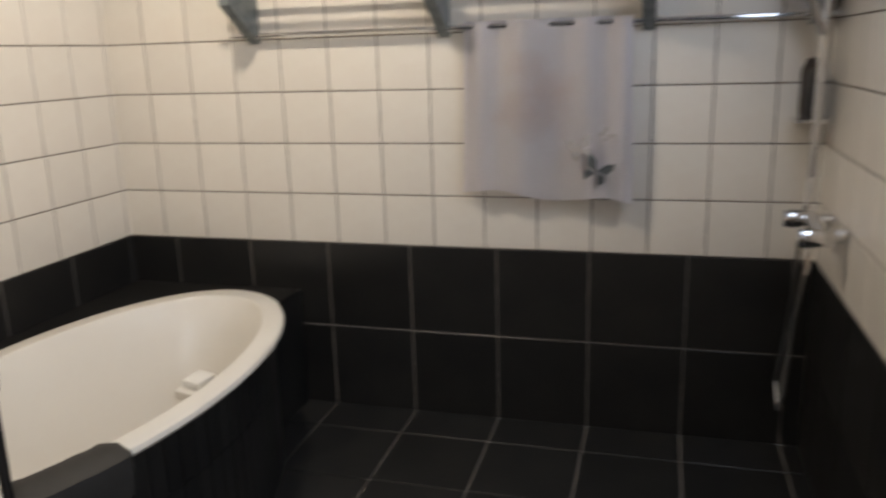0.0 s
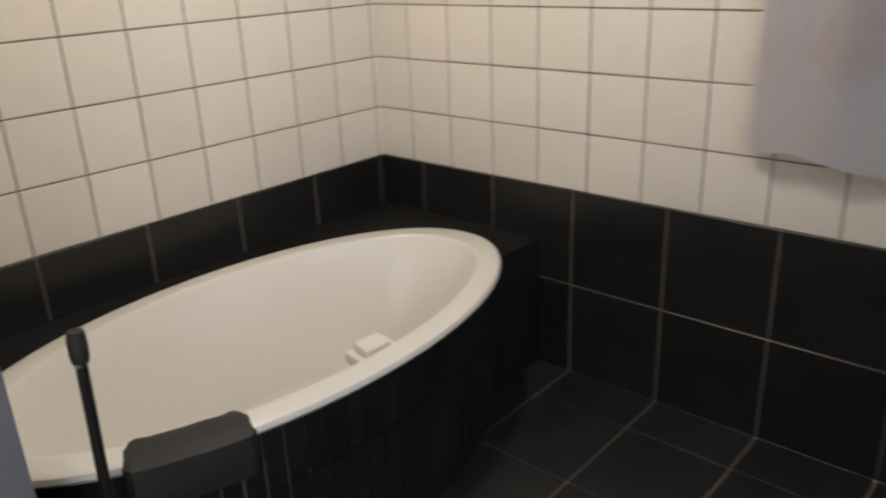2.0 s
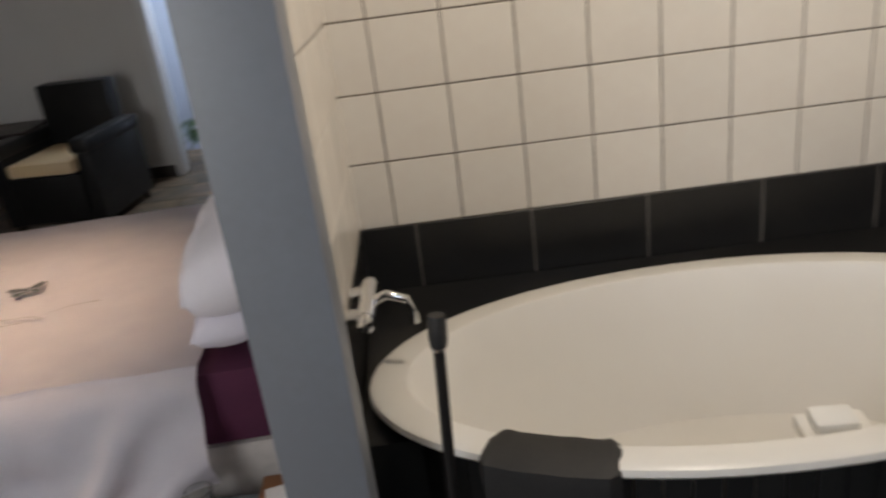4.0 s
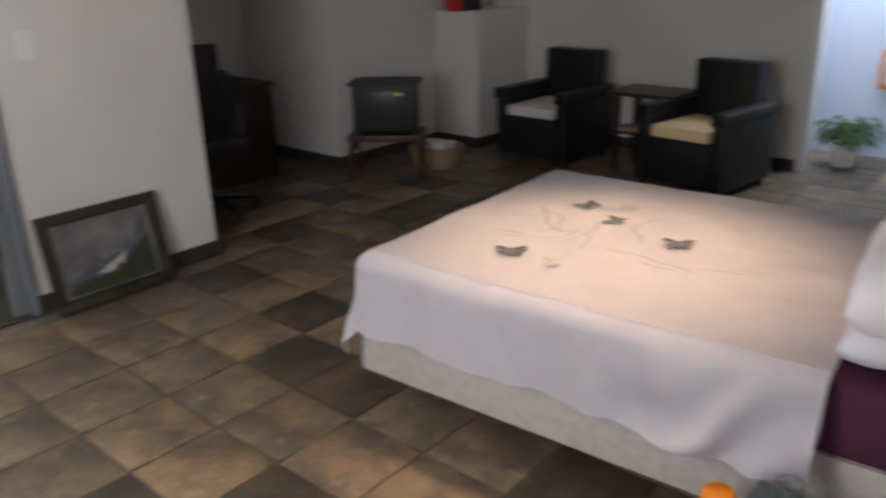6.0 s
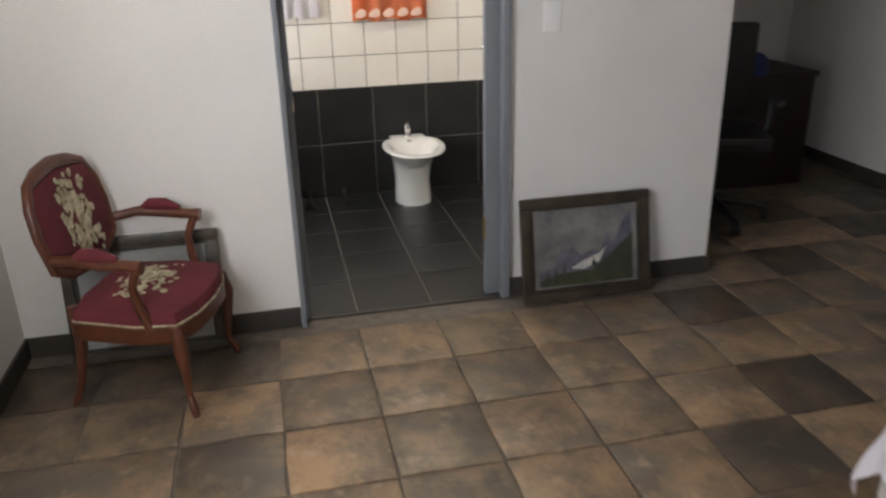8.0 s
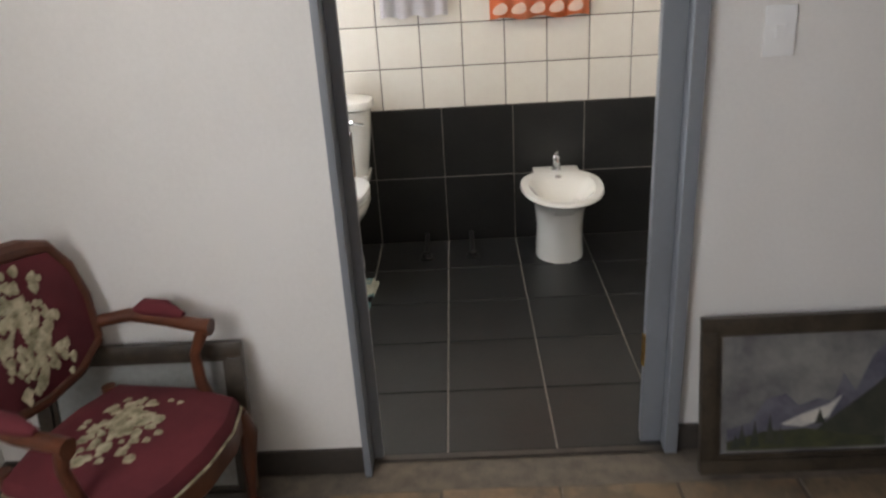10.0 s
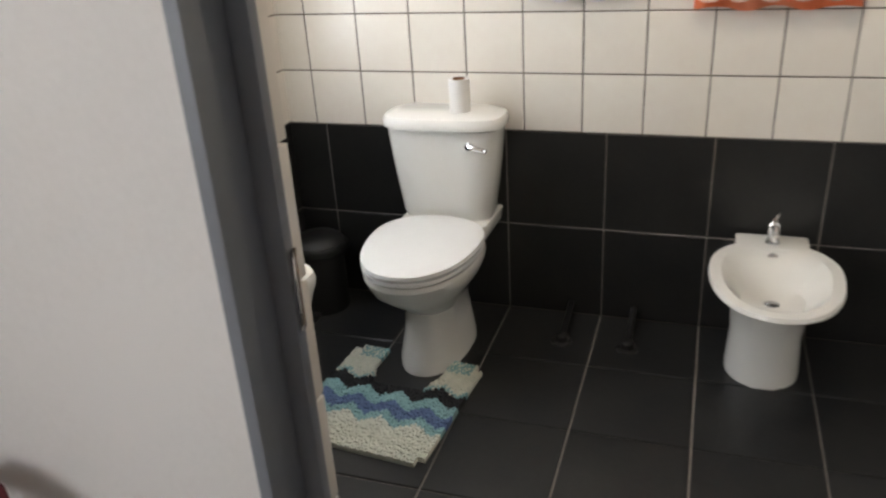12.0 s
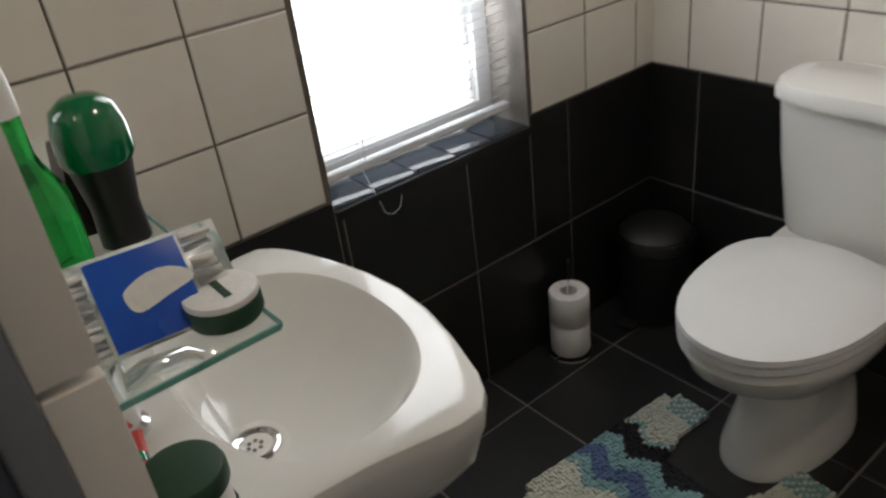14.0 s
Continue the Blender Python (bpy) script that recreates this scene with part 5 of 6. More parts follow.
wall_hook(pose(TB + 0.0045, 1.24, 0.88, 0, 0, -90), "small chrome robe hook on the white tiled back wall")
wall_hook(pose(-0.168, TS + 0.0045, 1.009), "small chrome hook on the white tiles beside the window")


# ---- bath ----
CX, CY, AX, AY, RIM = 4.475, 1.325, 0.805, 0.42, 0.53
DECK_Y, DECK_A = 1.165, 0.42      # front of the end decks, and where it meets the oval


def tub():
    t = thing("bathtub", pose(0, 0, 0), "cream oval bathtub set in a charcoal tiled surround", "bathtub")
    n = 72

    def o(dx, dy, z, sx=0.0):
        return oval(CX + sx, CY, z, AX + dx, AY + dy, n)

    bm = bmesh.new()
    loft(bm, [o(-0.03, -0.03, RIM - 0.03), o(0.0, 0.0, RIM - 0.025), o(0.012, 0.012, RIM - 0.012), o(0.008, 0.008, RIM), o(-0.005, -0.005, RIM + 0.006), o(-0.075, -0.055, RIM + 0.004),
              o(-0.085, -0.063, RIM - 0.005), o(-0.12, -0.085, RIM - 0.12), o(-0.19, -0.12, RIM - 0.3), o(-0.27, -0.17, RIM - 0.385), o(-0.45, -0.24, RIM - 0.4)], caps=(False, True))
    part("shell", bm, ACRYLIC, t)
    bm = bmesh.new()
    lathe(bm, [(0.028, 0), (0.03, 0.004), (0.02, 0.006)], 20, (CX - 0.1, CY, RIM - 0.3995))
    part("drain", bm, CHROME, t)
    return t


def tub_surround():
    t = thing("tub_surround", pose(0, 0, 0), "charcoal tiled bath surround with a curved front of narrow upright tiles", "bath surround", kind="structure")
    n = 72
    # core behind the tiles: oval plinth, and the corner decks
    bm = bmesh.new()
    loft(bm, [oval(CX, CY, z, AX - 0.04, AY - 0.04, n) for z in (0.0, RIM - 0.04)], caps=(True, False))
    part("plinth", bm, GROUT_LIGHT, t)
    # curved front of narrow tiles
    k, m = 0, 44
    for i in range(m):
        a0, a1 = -math.pi + i * math.pi / m, -math.pi + (i + 1) * math.pi / m
        if CY + (AY - 0.02) * math.sin((a0 + a1) / 2) > CY - 0.02:
            continue
        for z0, z1 in ((0.004, 0.332), (0.337, RIM - 0.034)):
            bm = bmesh.new()
            g = (a1 - a0) * 0.05
            pin, pout = [], []
            for a in (a0 + g, a1 - g):
                pin.append((CX + (AX - 0.039) * math.cos(a), CY + (AY - 0.039) * math.sin(a)))
                pout.append((CX + (AX - 0.03) * math.cos(a), CY + (AY - 0.03) * math.sin(a)))
            loft(bm, [[(*pin[0], z), (*pout[0], z), (*pout[1], z), (*pin[1], z)] for z in (z0, z1)])
            part("tile", bm, DARK_TILE, t, smooth=0)
    # decks: flat sheets with the oval cut out
    bm = bmesh.new()
    z = RIM - 0.045
    for x_lo, x_hi, y_lo, y_hi, a_lo, a_hi in ((CX, BE - 0.012, DECK_Y, BN - 0.012, -DECK_A, math.pi / 2), (BW + 0.012, CX, DECK_Y, BN - 0.012, math.pi / 2, math.pi + DECK_A)):
        q = 26
        inner = [(CX + (AX - 0.03) * math.cos(a_lo + (a_hi - a_lo) * i / q), CY + (AY - 0.03) * math.sin(a_lo + (a_hi - a_lo) * i / q)) for i in range(q + 1)]
        outer = []
        for px, py in inner:
            dx, dy = px - CX, py - CY
            s = 1e9
            if dx > 1e-6:
                s = min(s, (x_hi - CX) / dx)
            if dx < -1e-6:
                s = min(s, (x_lo - CX) / dx)
            if dy > 1e-6:
                s = min(s, (y_hi - CY) / dy)
            if dy < -1e-6:
                s = min(s, (y_lo - CY) / dy)
            outer.append((CX + dx * max(1, s), CY + dy * max(1, s)))
        corner = (x_hi, y_hi) if x_lo == CX else (x_lo, y_hi)
        for i in range(q):
            a, b = outer[i], outer[i + 1]
            vs = [inner[i], a] + ([corner] if (abs(a[0] - corner[0]) < 1e-6) != (abs(b[0] - corner[0]) < 1e-6) and (abs(a[1] - corner[1]) < 1e-6) != (abs(b[1] - corner[1]) < 1e-6) else []) + [b, inner[i + 1]]
            vs = [v for j, v in enumerate(vs) if math.dist(v, vs[j - 1]) > 1e-5]
            if len(vs) >= 3:
                bm.faces.new([bm.verts.new((*v, z)) for v in vs])
    bmesh.ops.remove_doubles(bm, verts=bm.verts, dist=1e-4)
    part("deck", bm, DARK_TILE, t, smooth=0)
    boxes("end_panel", DARK_TILE, t, (CX + (AX - 0.05) * math.cos(DECK_A), BE - 0.012, DECK_Y, DECK_Y + 0.012, 0.002, z), bevel=0.003)
    boxes("end_panel", DARK_TILE, t, (BW + 0.012, CX - (AX - 0.05) * math.cos(DECK_A), DECK_Y, DECK_Y + 0.012, 0.002, z), bevel=0.003)


tub()
tub_surround()


def on_rim(a, z=RIM + 0.006, d=-0.035):
    return Vector((CX + (AX + d) * math.cos(a), CY + (AY + d) * math.sin(a), z))


def headrest():
    t = thing("bath_pillow", pose(0, 0, -0.016), "dark grey padded bath pillow draped over the tub rim", "bath pillow")
    bm = bmesh.new()
    rows = []
    for i in range(15):
        a = math.radians(-138 + 22 * i / 14)
        c, s = math.cos(a), math.sin(a)
        nrm = Vector((c / AX, s / AY, 0)).normalized()
        e = min(i, 14 - i)
        k = 1 - 0.35 * max(0, 1 - e) ** 2
        base = on_rim(a, RIM + 0.008, -0.03)
        prof = [(0.058, -0.09), (0.066, -0.04), (0.06, 0.006), (0.035, 0.018), (-0.015, 0.02), (-0.05, 0.01), (-0.058, -0.01), (-0.05, -0.012), (-0.04, 0.0), (0.03, 0.0), (0.048, -0.02), (0.046, -0.09)]
        rows.append([tuple(base + nrm * (u * k) + Vector((0, 0, v * k + 0.003 * noise.noise((i * 0.6, u * 30, 0))))) for u, v in prof])
    loft(bm, rows)
    part("pad", bm, BLACK_RUBBER, t)


headrest()


def stick():
    t = thing("walking_stick", pose(3.815, 0.982, 0, 0, 0, 0), "black stick with thick grip standing beside the tub", "walking stick")
    bm = bmesh.new()
    tube(bm, [(-0.012, -0.02, 0.0), (0.02, 0.003, 0.79)], 0.0105, 12)
    part("shaft", bm, BLACK_PLASTIC, t)
    bm = bmesh.new()
    tube(bm, [(0.02, 0.003, 0.79), (0.0203, 0.0031, 0.796)], 0.012, 14)
    part("collar", bm, CHROME, t)
    bm = bmesh.new()
    tube(bm, [(0.0203, 0.0031, 0.796), (0.021, 0.004, 0.81), (0.022, 0.0045, 0.84), (0.023, 0.005, 0.855)], [0.014, 0.0165, 0.0165, 0.014], 16)
    part("grip", bm, BLACK_RUBBER, t)


stick()


def soap():
    t = thing("soap_dish", pose(4.555, 1.04, RIM - 0.045, 8, 0, -4), "white soap dish holding a bar of soap inside the tub", "soap dish")
    boxes("dish", ACRYLIC, t, (-0.065, 0.065, -0.06, 0.035, -0.02, 0.01), bevel=0.012)
    boxes("soap", CERAMIC, t, (-0.045, 0.035, -0.03, 0.025, 0.0105, 0.035), bevel=0.01)


soap()


def bath_mixer():
    t = thing("bath_mixer", pose(BW + 0.012, 1.38, 0.645) @ Matrix.Diagonal((0.85, 0.8, 0.85, 1)), "chrome wall-mounted bath mixer with swan spout", "tap")
    bm = bmesh.new()
    tube(bm, [(0.0, -0.07, 0.07), (0.05, -0.07, 0.07)], 0.02, 14)
    tube(bm, [(0.0, 0.07, 0.07), (0.05, 0.07, 0.07)], 0.02, 14)
    tube(bm, [(0.05, -0.1, 0.07), (0.05, 0.1, 0.07)], 0.024, 16)
    part("body", bm, CHROME, t)
    bm = bmesh.new()
    tube(bm, [(0.06, 0, 0.075), (0.1, 0, 0.09), (0.15, 0, 0.07), (0.165, 0, 0.02), (0.165, 0, 0.0)], [0.014, 0.013, 0.012, 0.012, 0.012], 12)
    part("spout", bm, CHROME, t)
    for s in (-1, 1):
        bm = bmesh.new()
        lathe(bm, [(0.018, 0), (0.023, 0.01), (0.02, 0.035), (0.01, 0.04)], 14)
        part("knob", bm, CHROME, t, m=pose(0.05, s * 0.1, 0.07, -90 * s))


bath_mixer()


def towel_rack():
    t = thing("towel_rack", pose(BE - 0.012, 0, 0), "long chrome towel rack with brackets on the tiled wall", "towel rack")
    z = 1.46
    for y in (1.27, 0.54, -0.145, -0.64):
        bm = bmesh.new()
        loft(bm, [[(-0.002, y - 0.02 + 0.04 * q, z - 0.03), (-0.002, y - 0.02 + 0.04 * q, z + 0.13), (-0.2, y - 0.02 + 0.04 * q, z + 0.13), (-0.2, y - 0.02 + 0.04 * q, z + 0.1)] for q in (0, 1)])
        part("bracket", bm, GREY_PLASTIC, t)
    for x in (-0.06, -0.11, -0.16):
        bm = bmesh.new()
        tube(bm, [(x, -0.7, z + 0.14), (x, 1.34, z + 0.14)], 0.009, 10)
        part("bar", bm, CHROME, t)
    bm = bmesh.new()
    tube(bm, [(-0.03, -0.7, z + 0.0), (-0.03, 1.34, z + 0.0)], 0.009, 10)
    part("lower_bar", bm, CHROME, t)


def bath_towel():
    t = thing("bath_towel", pose(BE - 0.045, 0.185, 0), "white towel with faded peach print and black butterflies, hung to dry", "towel")
    bm = bmesh.new()
    n, w = 48, 0.59
    rows = []
    for k in range(19):
        q = k / 18
        z = 0.885 + (1.475 - 0.885) * q
        rows.append([(-0.012 - 0.016 * math.sin(i * 0.5 + 1.5 * math.sin(i * 0.13)) * (0.55 + 0.45 * q) - 0.01 * math.sin(i * 0.22 + k * 0.1), (i / n - 0.5) * w * (1 - 0.05 * q), z + (0.012 * math.sin(i * 0.21) + 0.035 * i / n - 0.02) * (1 - q)) for i in range(n + 1)])
    rows.append([(0.0, y, 1.478) for _, y, _ in rows[-1]])
    rows.append([(0.02, y, 1.46) for _, y, _ in rows[-1]])
    rows.append([(0.024, y, 1.05) for _, y, _ in rows[-1]])
    loft(bm, rows, close=False, caps=(False, False))
    bmesh.ops.solidify(bm, geom=bm.faces, thickness=0.005)
    part("cloth", bm, BATH_TOWEL, t, smooth=80)
    for y, z, s, a, m in ((-0.175, 0.975, 0.05, 25, PRINT_DARK), (-0.125, 1.05, 0.044, -15, PRINT_GREY), (-0.205, 1.1, 0.024, 50, PRINT_GREY)):
        bm = bmesh.new()
        for sy in (-1, 1):
            for wing in (((0, 0.1), (0.35, 0.75), (0.85, 1.05), (0.95, 0.7), (0.7, 0.15)), ((0, 0.0), (0.65, 0.05), (0.75, -0.35), (0.5, -0.75), (0.3, -0.45))):
                bm.faces.new([bm.verts.new((0, sy * py * s, pz * s)) for py, pz in wing])
        part("butterfly_print", bm, m, t, "printed butterfly", smooth=0, m=pose(-0.047, y, z, a))


towel_rack()
bath_towel()


def shower():
    t = thing("shower_mixer", pose(0, BS + 0.012, 0), "chrome shower mixer with hanging hose on the tiled wall", "shower")
    bm = bmesh.new()
    tube(bm, [(5.02, 0.05, 0.86), (5.3, 0.05, 0.86)], 0.026, 16)
    tube(bm, [(5.06, 0.0, 0.86), (5.06, 0.05, 0.86)], 0.02, 12)
    tube(bm, [(5.26, 0.0, 0.86), (5.26, 0.05, 0.86)], 0.02, 12)
    part("body", bm, CHROME, t)
    for x, z in ((5.03, 0.86), (5.29, 0.86)):
        bm = bmesh.new()
        tube(bm, [(x, 0.06, z), (x, 0.1, z), (x, 0.125, z)], [0.022, 0.03, 0.024], 14)
        part("knob", bm, CHROME, t)
    bm = bmesh.new()
    tube(bm, [(5.16, 0.06, 0.84), (5.17, 0.09, 0.6), (5.2, 0.1, 0.33), (5.27, 0.1, 0.24), (5.35, 0.1, 0.3), (5.36, 0.07, 0.6), (5.34, 0.05, 1.0), (5.33, 0.05, 1.4)], 0.008, 10)
    part("hose", bm, CHROME, t, "grey metal hose hanging in a loop")
    bm = bmesh.new()
    tube(bm, [(5.33, 0.045, 0.98), (5.33, 0.045, 1.75)], 0.011, 12)
    part("riser_rail", bm, CHROME, t)
    bm = bmesh.new()
    tube(bm, [(5.33, 0.05, 1.4), (5.33, 0.09, 1.5), (5.33, 0.13, 1.53)], [0.014, 0.018, 0.04], 14)
    part("hand_shower", bm, CHROME, t)
    c = thing("shower_caddy", pose(5.45, BS + 0.012, 0), "dark bottles on a small corner shelf in the shower", "shower caddy")
    boxes("shelf", CHROME, c, (-0.1, 0.1, 0.001, 0.1, 1.14, 1.15), bevel=0.002)
    for x, h, m in ((-0.05, 0.15, BLACK_PLASTIC), (0.03, 0.18, DARK_WOOD)):
        bm = bmesh.new()
        lathe(bm, [(0.026, 1.151), (0.028, 1.16), (0.028, 1.15 + h * 0.8), (0.012, 1.15 + h)], 16, (x, 0.05, 0))
        part("bottle", bm, m, c)


shower()


# ---- shelf over the basin ----
def shelf():
    SZ = 1.04
    x0, x1, y0, y1 = -0.18, TE - 0.0095, -0.72, -0.13
    t = thing("glass_shelf", pose(0, 0, 0), "clear glass shelf with green edges above the basin", "shelf")
    boxes("plate", SHELF_GLASS, t, (x0, x1, y0, y1, SZ, SZ + 0.006), bevel=0.001)
    boxes("edge", GLASS_EDGE, t, (x0 - 0.0025, x0 - 0.0005, y0, y1, SZ + 0.0005, SZ + 0.0055), bevel=0.0005, label="green polished edge")
    boxes("edge", GLASS_EDGE, t, (x0, x1, y1 + 0.0005, y1 + 0.0025, SZ + 0.0005, SZ + 0.0055), bevel=0.0005, label="green polished edge")
    for y in (-0.62, -0.3):
        bm = bmesh.new()
        tube(bm, [(TE - 0.0095, y, SZ - 0.0115), (TE - 0.04, y, SZ - 0.0115)], 0.011, 12)
        part("bracket", bm, CHROME, t)
    z = SZ + 0.0065
    b = thing("green_bottle", pose(-0.09, -0.32, z), "empty green glass bottle with white cap on the shelf", "bottle")
    bm = bmesh.new()
    lathe(bm, [(0.022, 0), (0.024, 0.004), (0.024, 0.075), (0.013, 0.1), (0.0105, 0.11), (0.0105, 0.14)], 24)
    part("bottle_body", bm, GREEN_GLASS, b)
    bm = bmesh.new()
    lathe(bm, [(0.012, 0.141), (0.012, 0.165), (0.009, 0.2), (0.006, 0.204)], 18)
    part("cap", bm, WHITE_PLASTIC, b, "white pointed cap")
    p = thing("cotton_bud_packet", Matrix(((-0.98, -0.15, 0.1, -0.115), (-0.05, -0.56, 0.8, -0.195), (-0.13, 0.8, 0.6, SZ + 0.034), (0, 0, 0, 1))) @ Matrix.Scale(1.05, 4), "blue and clear packet of cotton buds on the shelf", "packet")
    bm = bmesh.new()
    rows = []
    for i in range(9):
        u = i / 8 * 2 - 1
        rows.append([(0.062 * u, y, z2 * (1 - u ** 4) * 1.0 + 0.0005 * s) for y, z2, s in ((-0.035, 0.001, 0), (-0.02, 0.009, 1), (0.0, 0.011, 1), (0.02, 0.009, 1), (0.035, 0.001, 0), (0.02, -0.006, -1), (-0.02, -0.006, -1))])
    loft(bm, rows)
    part("wrapper", bm, glass_material("clear_plastic_wrap", (0.95, 0.96, 0.97), 0.15), p, "clear plastic wrapper")
    boxes("label", BLUE_PACK, p, (-0.032, 0.03, -0.033, 0.03, 0.0118, 0.0128), bevel=0.0004, label="blue label")
    bm = bmesh.new()
    bm.faces.new([bm.verts.new((0.024 * math.cos(q) * (1 + 0.35 * math.cos(q)), 0.011 * math.sin(q) * (1 + 0.3 * math.sin(2 * q)), 0.0133)) for q in (2 * math.pi * k / 22 for k in range(22))])
    part("leaf_mark", bm, PAPER, p, "plain white leaf shape", smooth=0)
    rnd = random.Random(5)
    for sx in (-1, 1):
        bm = bmesh.new()
        for k in range(22):
            y, zz = rnd.uniform(-0.028, 0.028), rnd.uniform(-0.003, 0.007)
            tube(bm, [(sx * 0.034, y, zz), (sx * (0.05 + rnd.uniform(0, 0.006)), y + rnd.uniform(-0.002, 0.002), zz)], 0.0026, 6)
        part("cotton_wad", bm, ROLL, p, "white cotton tips", smooth=60)
    d = thing("deodorant", pose(-0.148, -0.345, z) @ Matrix.Diagonal((1.2, 1.2, 0.95, 1)), "black roll-on bottle with a domed green cap", "deodorant")
    bm = bmesh.new()
    lathe(bm, [(0.014, 0), (0.018, 0.004), (0.017, 0.04), (0.021, 0.075), (0.022, 0.082)], 24)
    part("bottle_body", bm, BLACK_PLASTIC, d)
    bm = bmesh.new()
    lathe(bm, [(0.0235, 0.083), (0.026, 0.09), (0.025, 0.115), (0.021, 0.132), (0.012, 0.141), (0.004, 0.143)], 28)
    part("cap", bm, GREEN, d, "glossy green domed cap")
    h = thing("razor_case", pose(-0.125, -0.40, z, 0, -8, 0), "dark brown rounded plastic case standing on the shelf", "case")
    boxes("body", DARK_WOOD, h, (-0.012, 0.012, -0.024, 0.024, 0.003, 0.085), bevel=0.009)
    j = thing("cream_jar", pose(-0.158, -0.168, z), "round dark green tin with a white lettered lid", "jar")
    bm = bmesh.new()
    lathe(bm, [(0.026, 0), (0.028, 0.003), (0.028, 0.014), (0.027, 0.017)], 30)
    part("base", bm, GREEN_DARK, j)
    bm = bmesh.new()
    lathe(bm, [(0.0275, 0.0172), (0.028, 0.019), (0.027, 0.022), (0.02, 0.0228)], 30)
    part("lid", bm, PAPER, j, "white lid")
    boxes("print_bar", GREEN_DARK, j, (-0.003, 0.003, -0.016, 0.016, 0.0229, 0.0233), bevel=0)
    q = thing("toothpaste_tube", pose(-0.085, -0.385, BZ + 0.0125, 0, 0, 80), "red, green and white toothpaste tube lying on the basin rim", "toothpaste")
    bm = bmesh.new()
    loft(bm, [[(x, 0.016 * g * math.cos(k * math.pi / 8), 0.011 * hgt * math.sin(k * math.pi / 8)) for k in range(16)] for x, g, hgt in ((-0.06, 1.1, 0.06), (-0.03, 1.05, 0.6), (0.02, 1, 1), (0.03, 0.8, 0.9))])
    part("tube_body", bm, RED_PLASTIC, q)
    bm = bmesh.new()
    loft(bm, [[(x, 0.0165 * math.cos(k * math.pi / 8) * g, 0.0115 * math.sin(k * math.pi / 8) * g) for k in range(16)] for x, g in ((-0.012, 1.02), (0.004, 1.03))])
    part("tube_band", bm, GREEN, q)
    bm = bmesh.new()
    tube(bm, [(0.03, 0, 0), (0.034, 0, 0), (0.055, 0, 0)], [0.009, 0.0125, 0.011], 16)
    part("cap", bm, WHITE_PLASTIC, q)
    r = thing("cosmetic_jar", pose(-0.105, -0.262, BZ + 0.0005) @ Matrix.Scale(1.12, 4), "white plastic tub with a dark green screw lid", "jar")
    bm = bmesh.new()
    lathe(bm, [(0.031, 0), (0.033, 0.004), (0.033, 0.05), (0.03, 0.055)], 30)
    part("body", bm, WHITE_PLASTIC, r)
    boxes("print_bar", BLACK_PLASTIC, r, (-0.0335, -0.0325, -0.012, 0.012, 0.02, 0.03), bevel=0)
    bm = bmesh.new()
    lathe(bm, [(0.0345, 0.0555), (0.036, 0.058), (0.036, 0.07), (0.034, 0.075), (0.03, 0.076)], 36)
    part("lid", bm, GREEN_DARK, r, "dark green ribbed lid")
    tw = thing("mirror", pose(0, 0, 0), "frameless wall mirror above the basin shelf", "mirror")
    mm = bpy.data.materials.new("mirror_silver")
    mm.use_nodes = True
    pb = mm.node_tree.nodes["Principled BSDF"]
    pb.inputs["Metallic"].default_value, pb.inputs["Roughness"].default_value = 1.0, 0.02
    pb.inputs["Base Color"].default_value = (0.86, 0.88, 0.87, 1)
    boxes("plate", mm, tw, (TE - 0.0145, TE - 0.0095, -0.72, -0.22, 1.2, 1.8), bevel=0.001)


shelf()


# ---- pieces: tiles of walls and floors ----
TILE_MESH = {}


def tile_mesh(w, h, d, mat, bevel=0.0018):
    """A tile of width w and height h that looks to +z, centred."""
    key = (round(w, 3), round(h, 3), mat.name)
    if key not in TILE_MESH:
        bm = bmesh.new()
        b = bevel
        loft(bm, [[(-w / 2, -h / 2, 0), (w / 2, -h / 2, 0), (w / 2, h / 2, 0), (-w / 2, h / 2, 0)], [(-w / 2, -h / 2, d - b), (w / 2, -h / 2, d - b), (w / 2, h / 2, d - b), (-w / 2, h / 2, d - b)],
                  [(-w / 2 + b, -h / 2 + b, d), (w / 2 - b, -h / 2 + b, d), (w / 2 - b, h / 2 - b, d), (-w / 2 + b, h / 2 - b, d)]], caps=(False, True))
        TILE_MESH[key] = mesh_of("tile", bm, mat, 0)
    return TILE_MESH[key]


def put_tile(parent, place, turn, w, h, d, mat, name="tile"):
    if w < 0.012 or h < 0.012:
        return
    ob = new(name, tile_mesh(w, h, d, mat))
    ob.parent = parent
    ob.matrix_basis = Matrix.Translation(place) @ turn


def cells(lo, hi, start, pitch):
    k = math.floor((lo - start) / pitch)
    out = []
    while start + k * pitch < hi - 1e-6:
        a, b = max(lo, start + k * pitch), min(hi, start + (k + 1) * pitch)
        if b - a > 0.012:
            out.append((a, b))
        k += 1
    return out


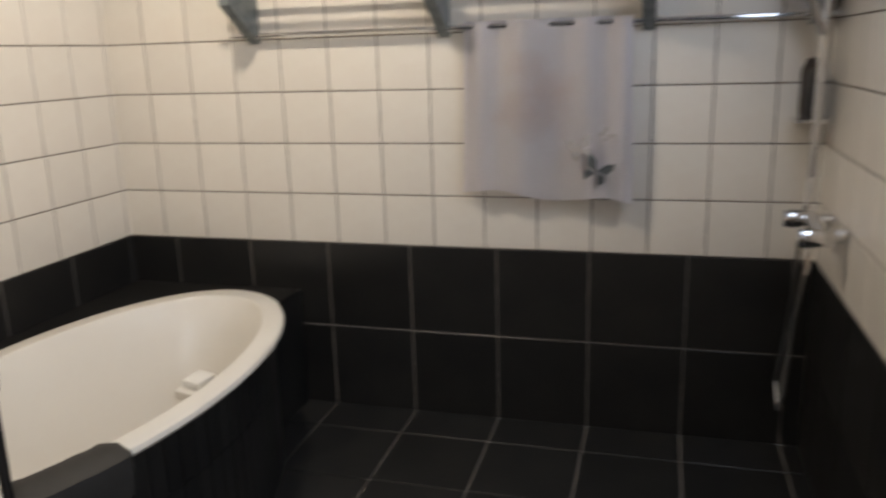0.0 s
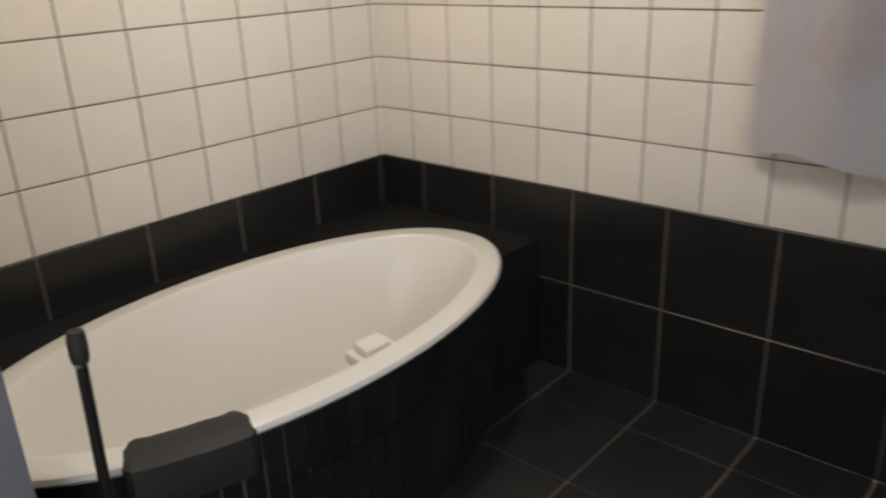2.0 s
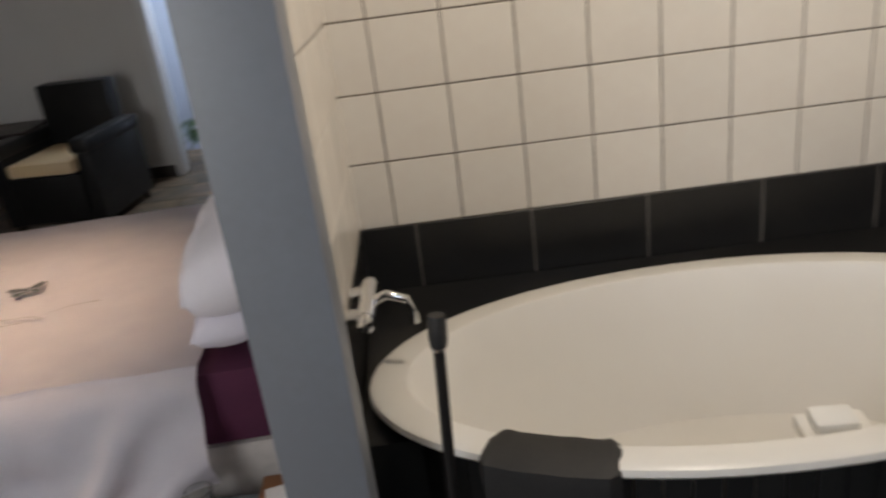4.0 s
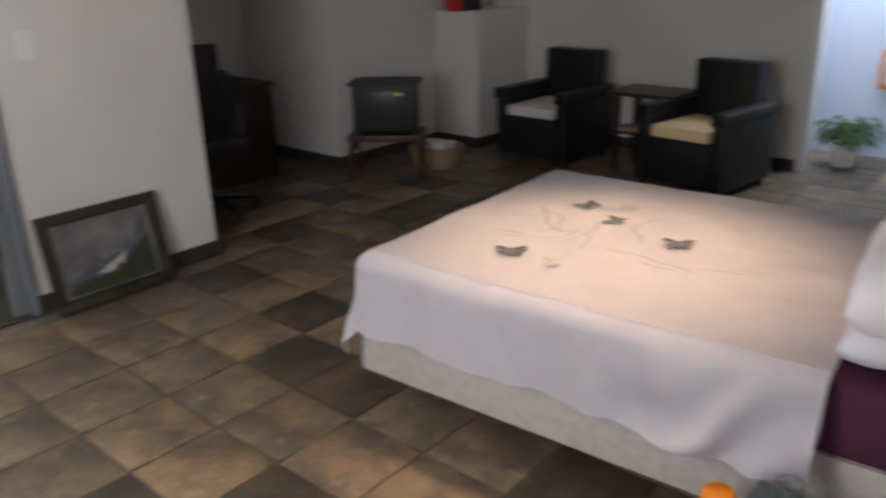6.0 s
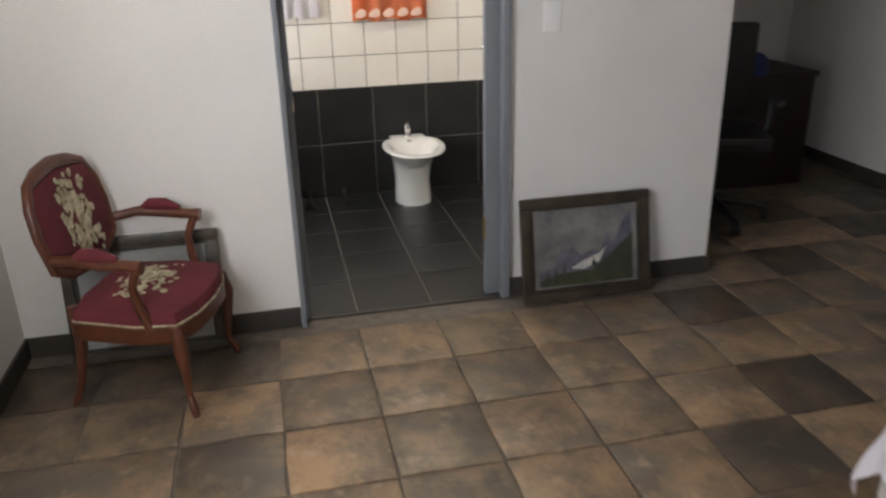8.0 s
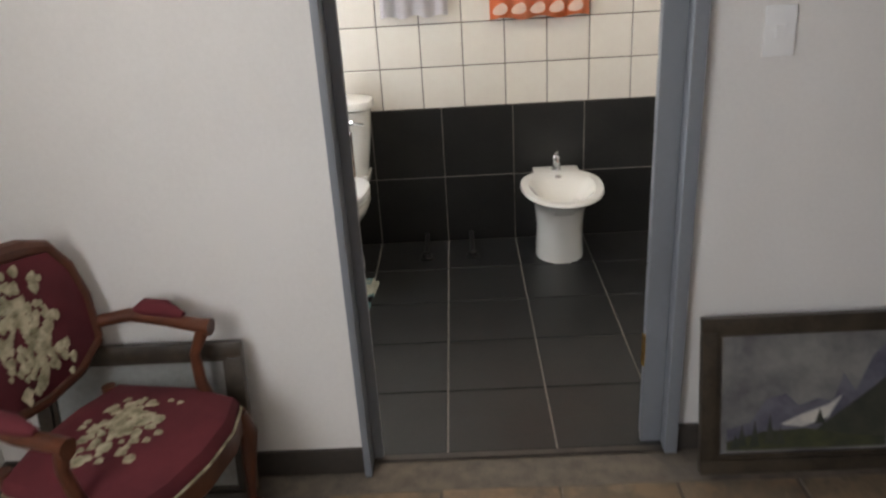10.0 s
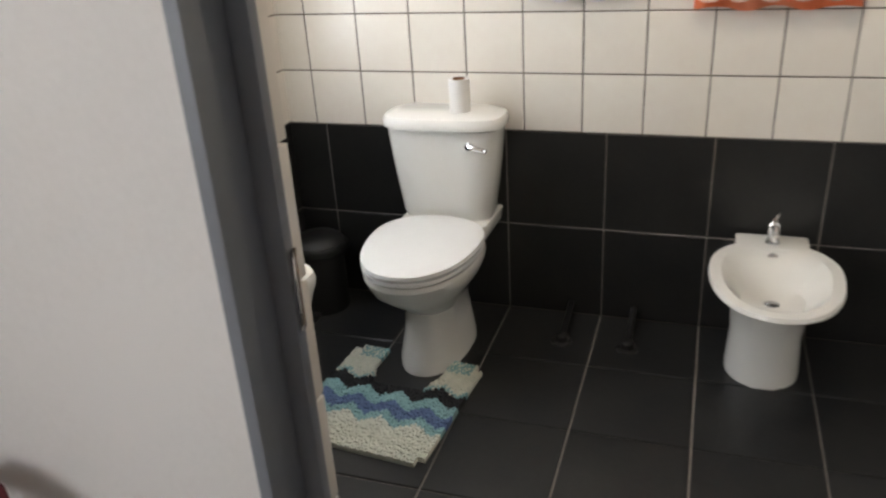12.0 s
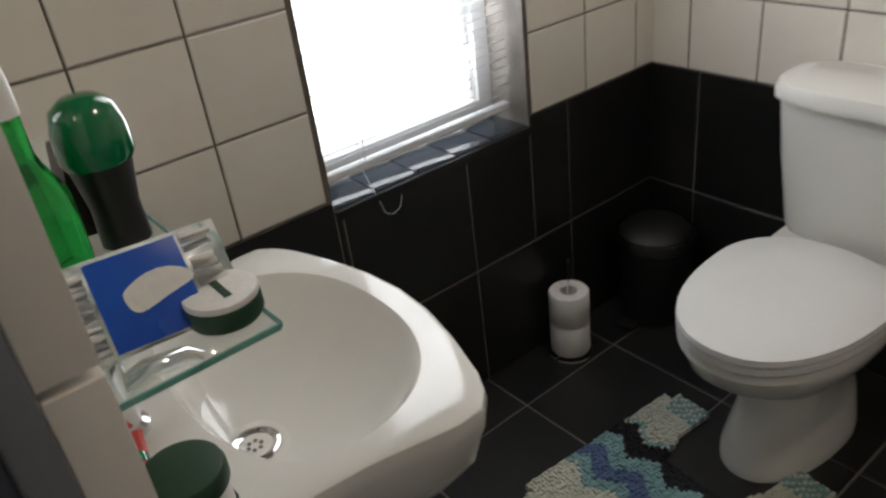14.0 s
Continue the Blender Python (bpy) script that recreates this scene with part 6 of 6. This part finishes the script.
def tile_wall(parent, axis, at, facing, lo, hi, start_dark, start_white, hole=None, top=H):
    """White tiles over a charcoal wainscot. axis: the wall's running direction; facing: sign of its normal."""
    if axis == "x":
        turn = pose(0, 0, 0, 90, 0, 0 if facing < 0 else 180)
    else:
        turn = pose(0, 0, 0, 90, 0, 90 if facing > 0 else -90)
    rows = [(0, WAIN / 2, P, start_dark, DARK_TILE, 0.0045), (WAIN / 2, WAIN, P, start_dark, DARK_TILE, 0.0045)]
    z = WAIN
    while z < top - 0.02:
        rows.append((z, min(z + W, top), W, start_white, WHITE_TILE, 0.0045))
        z += W
    # dark grout behind the white tiles
    beds = [(lo, hi, WAIN, top)]
    if hole:
        beds = [(lo, hole[0], WAIN, top), (hole[1], hi, WAIN, top), (hole[0], hole[1], hole[3], top)]
    for a, b, z0, z1 in beds:
        n0, n1 = min(at, at + facing * 0.0012), max(at, at + facing * 0.0012)
        boxes("grout", GROUT_DARK, parent, (a, b, n0, n1, z0, z1) if axis == "x" else (n0, n1, a, b, z0, z1), bevel=0)
    for z0, z1, pitch, start, mat, gap in rows:
        for a, b in cells(lo, hi, start, pitch):
            pieces = [(a, b, z0, z1)]
            if hole and a < hole[1] and b > hole[0] and z0 < hole[3] and z1 > hole[2]:
                pieces = [(a, hole[0], z0, z1)] if a < hole[0] else []
                if b > hole[1]:
                    pieces.append((hole[1], b, z0, z1))
                m0, m1 = max(a, hole[0]), min(b, hole[1])
                if z0 < hole[2]:
                    pieces.append((m0, m1, z0, hole[2]))
                if z1 > hole[3]:
                    pieces.append((m0, m1, hole[3], z1))
            for p0, p1, q0, q1 in pieces:
                c, zc = (p0 + p1) / 2, (q0 + q1) / 2
                place = (c, at, zc) if axis == "x" else (at, c, zc)
                put_tile(parent, place, turn, p1 - p0 - gap, q1 - q0 - gap, 0.004, mat)


tile_wall(wall_tback, "y", TB, 1, TS, TN, KC, 0.4987)
tile_wall(wall_tsouth, "x", TS, 1, TB, TE, -1.022, -0.466, hole=(WX0, WX1, WZ0, WZ1))
tile_wall(wall_bn, "x", BN, -1, BW, BE, 5.13, 5.2726)
tile_wall(wall_be, "y", BE, -1, BS, BN, 1.7105, 1.7574)
tile_wall(wall_bs, "x", BS, 1, BW, BE, BE - 0.2, BE - 0.1)
tile_wall(wall_head, "y", BW, 1, JAMB + 0.065, BN, BN - 0.2, BN - 0.1)
tile_wall(wall_west, "y", TE, -1, TS, DOOR_S, DOOR_S, DOOR_S)


def tile_floor(parent, x0, x1, y0, y1, sx, sy, mat, gap, z=-0.003, d=0.006):
    for a, b in cells(x0, x1, sx, P):
        for c, e in cells(y0, y1, sy, P):
            put_tile(parent, ((a + b) / 2, (c + e) / 2, z), Matrix.Identity(4), b - a - gap, e - c - gap, d, mat)


tile_floor(floor_wc, TB, -0.005, TS, TN, -1.351, KC, FLOOR_DARK, 0.006)
tile_floor(floor_bath, HEAD + 0.05, BE, BS, BN, BE - 0.20, 1.7105, FLOOR_DARK, 0.006)

# bedroom: uneven stone tiles; the near ones are pieces, the far ones one sheet of tiles
rnd = random.Random(11)
SHAPES = []
for k in range(10):
    bm = bmesh.new()
    h = P / 2 - 0.004
    base = []
    for i in range(16):
        side, f = divmod(i, 4)
        f = f / 4 * 2 - 1
        p = ((f, -1), (1, f), (-f, 1), (-1, -f))[side]
        j = rnd.uniform(-0.005, 0.003)
        base.append((p[0] * (h + j), p[1] * (h + j)))
    loft(bm, [[(x, y, -0.008) for x, y in base], [(x, y, -0.001) for x, y in base], [(x * 0.965, y * 0.965, 0.001 + rnd.uniform(-0.0006, 0.0006)) for x, y in base]], caps=(False, True))
    SHAPES.append(mesh_of("stone_tile", bm, STONE, 40))
rest = bmesh.new()
for a, b in cells(-1.95, HEAD - 0.002, 0.15, P):
    for c, e in cells(SOUTH, 6.3, 0.18, P):
        mx, my = (a + b) / 2, (c + e) / 2
        if mx < 0 and my < TN + 0.1:
            continue
        if mx > -0.6 and my < 4.0 and b - a > 0.3 and e - c > 0.3:
            ob = new("stone_tile", rnd.choice(SHAPES))
            ob.parent = floor_bed
            ob.matrix_basis = pose(mx, my, 0, 0, 0, rnd.choice((0, 90, 180, 270)))
        else:
            w, h = b - a - 0.008, e - c - 0.008
            loft(rest, [[(mx + sx * w / 2, my + sy * h / 2, z) for sx, sy in ((-1, -1), (1, -1), (1, 1), (-1, 1))] for z in (-0.008, 0.0)], caps=(False, True))
far = part("far_tiles", rest, STONE_REST, floor_bed, smooth=0)
tagged(far, kind="stuff")
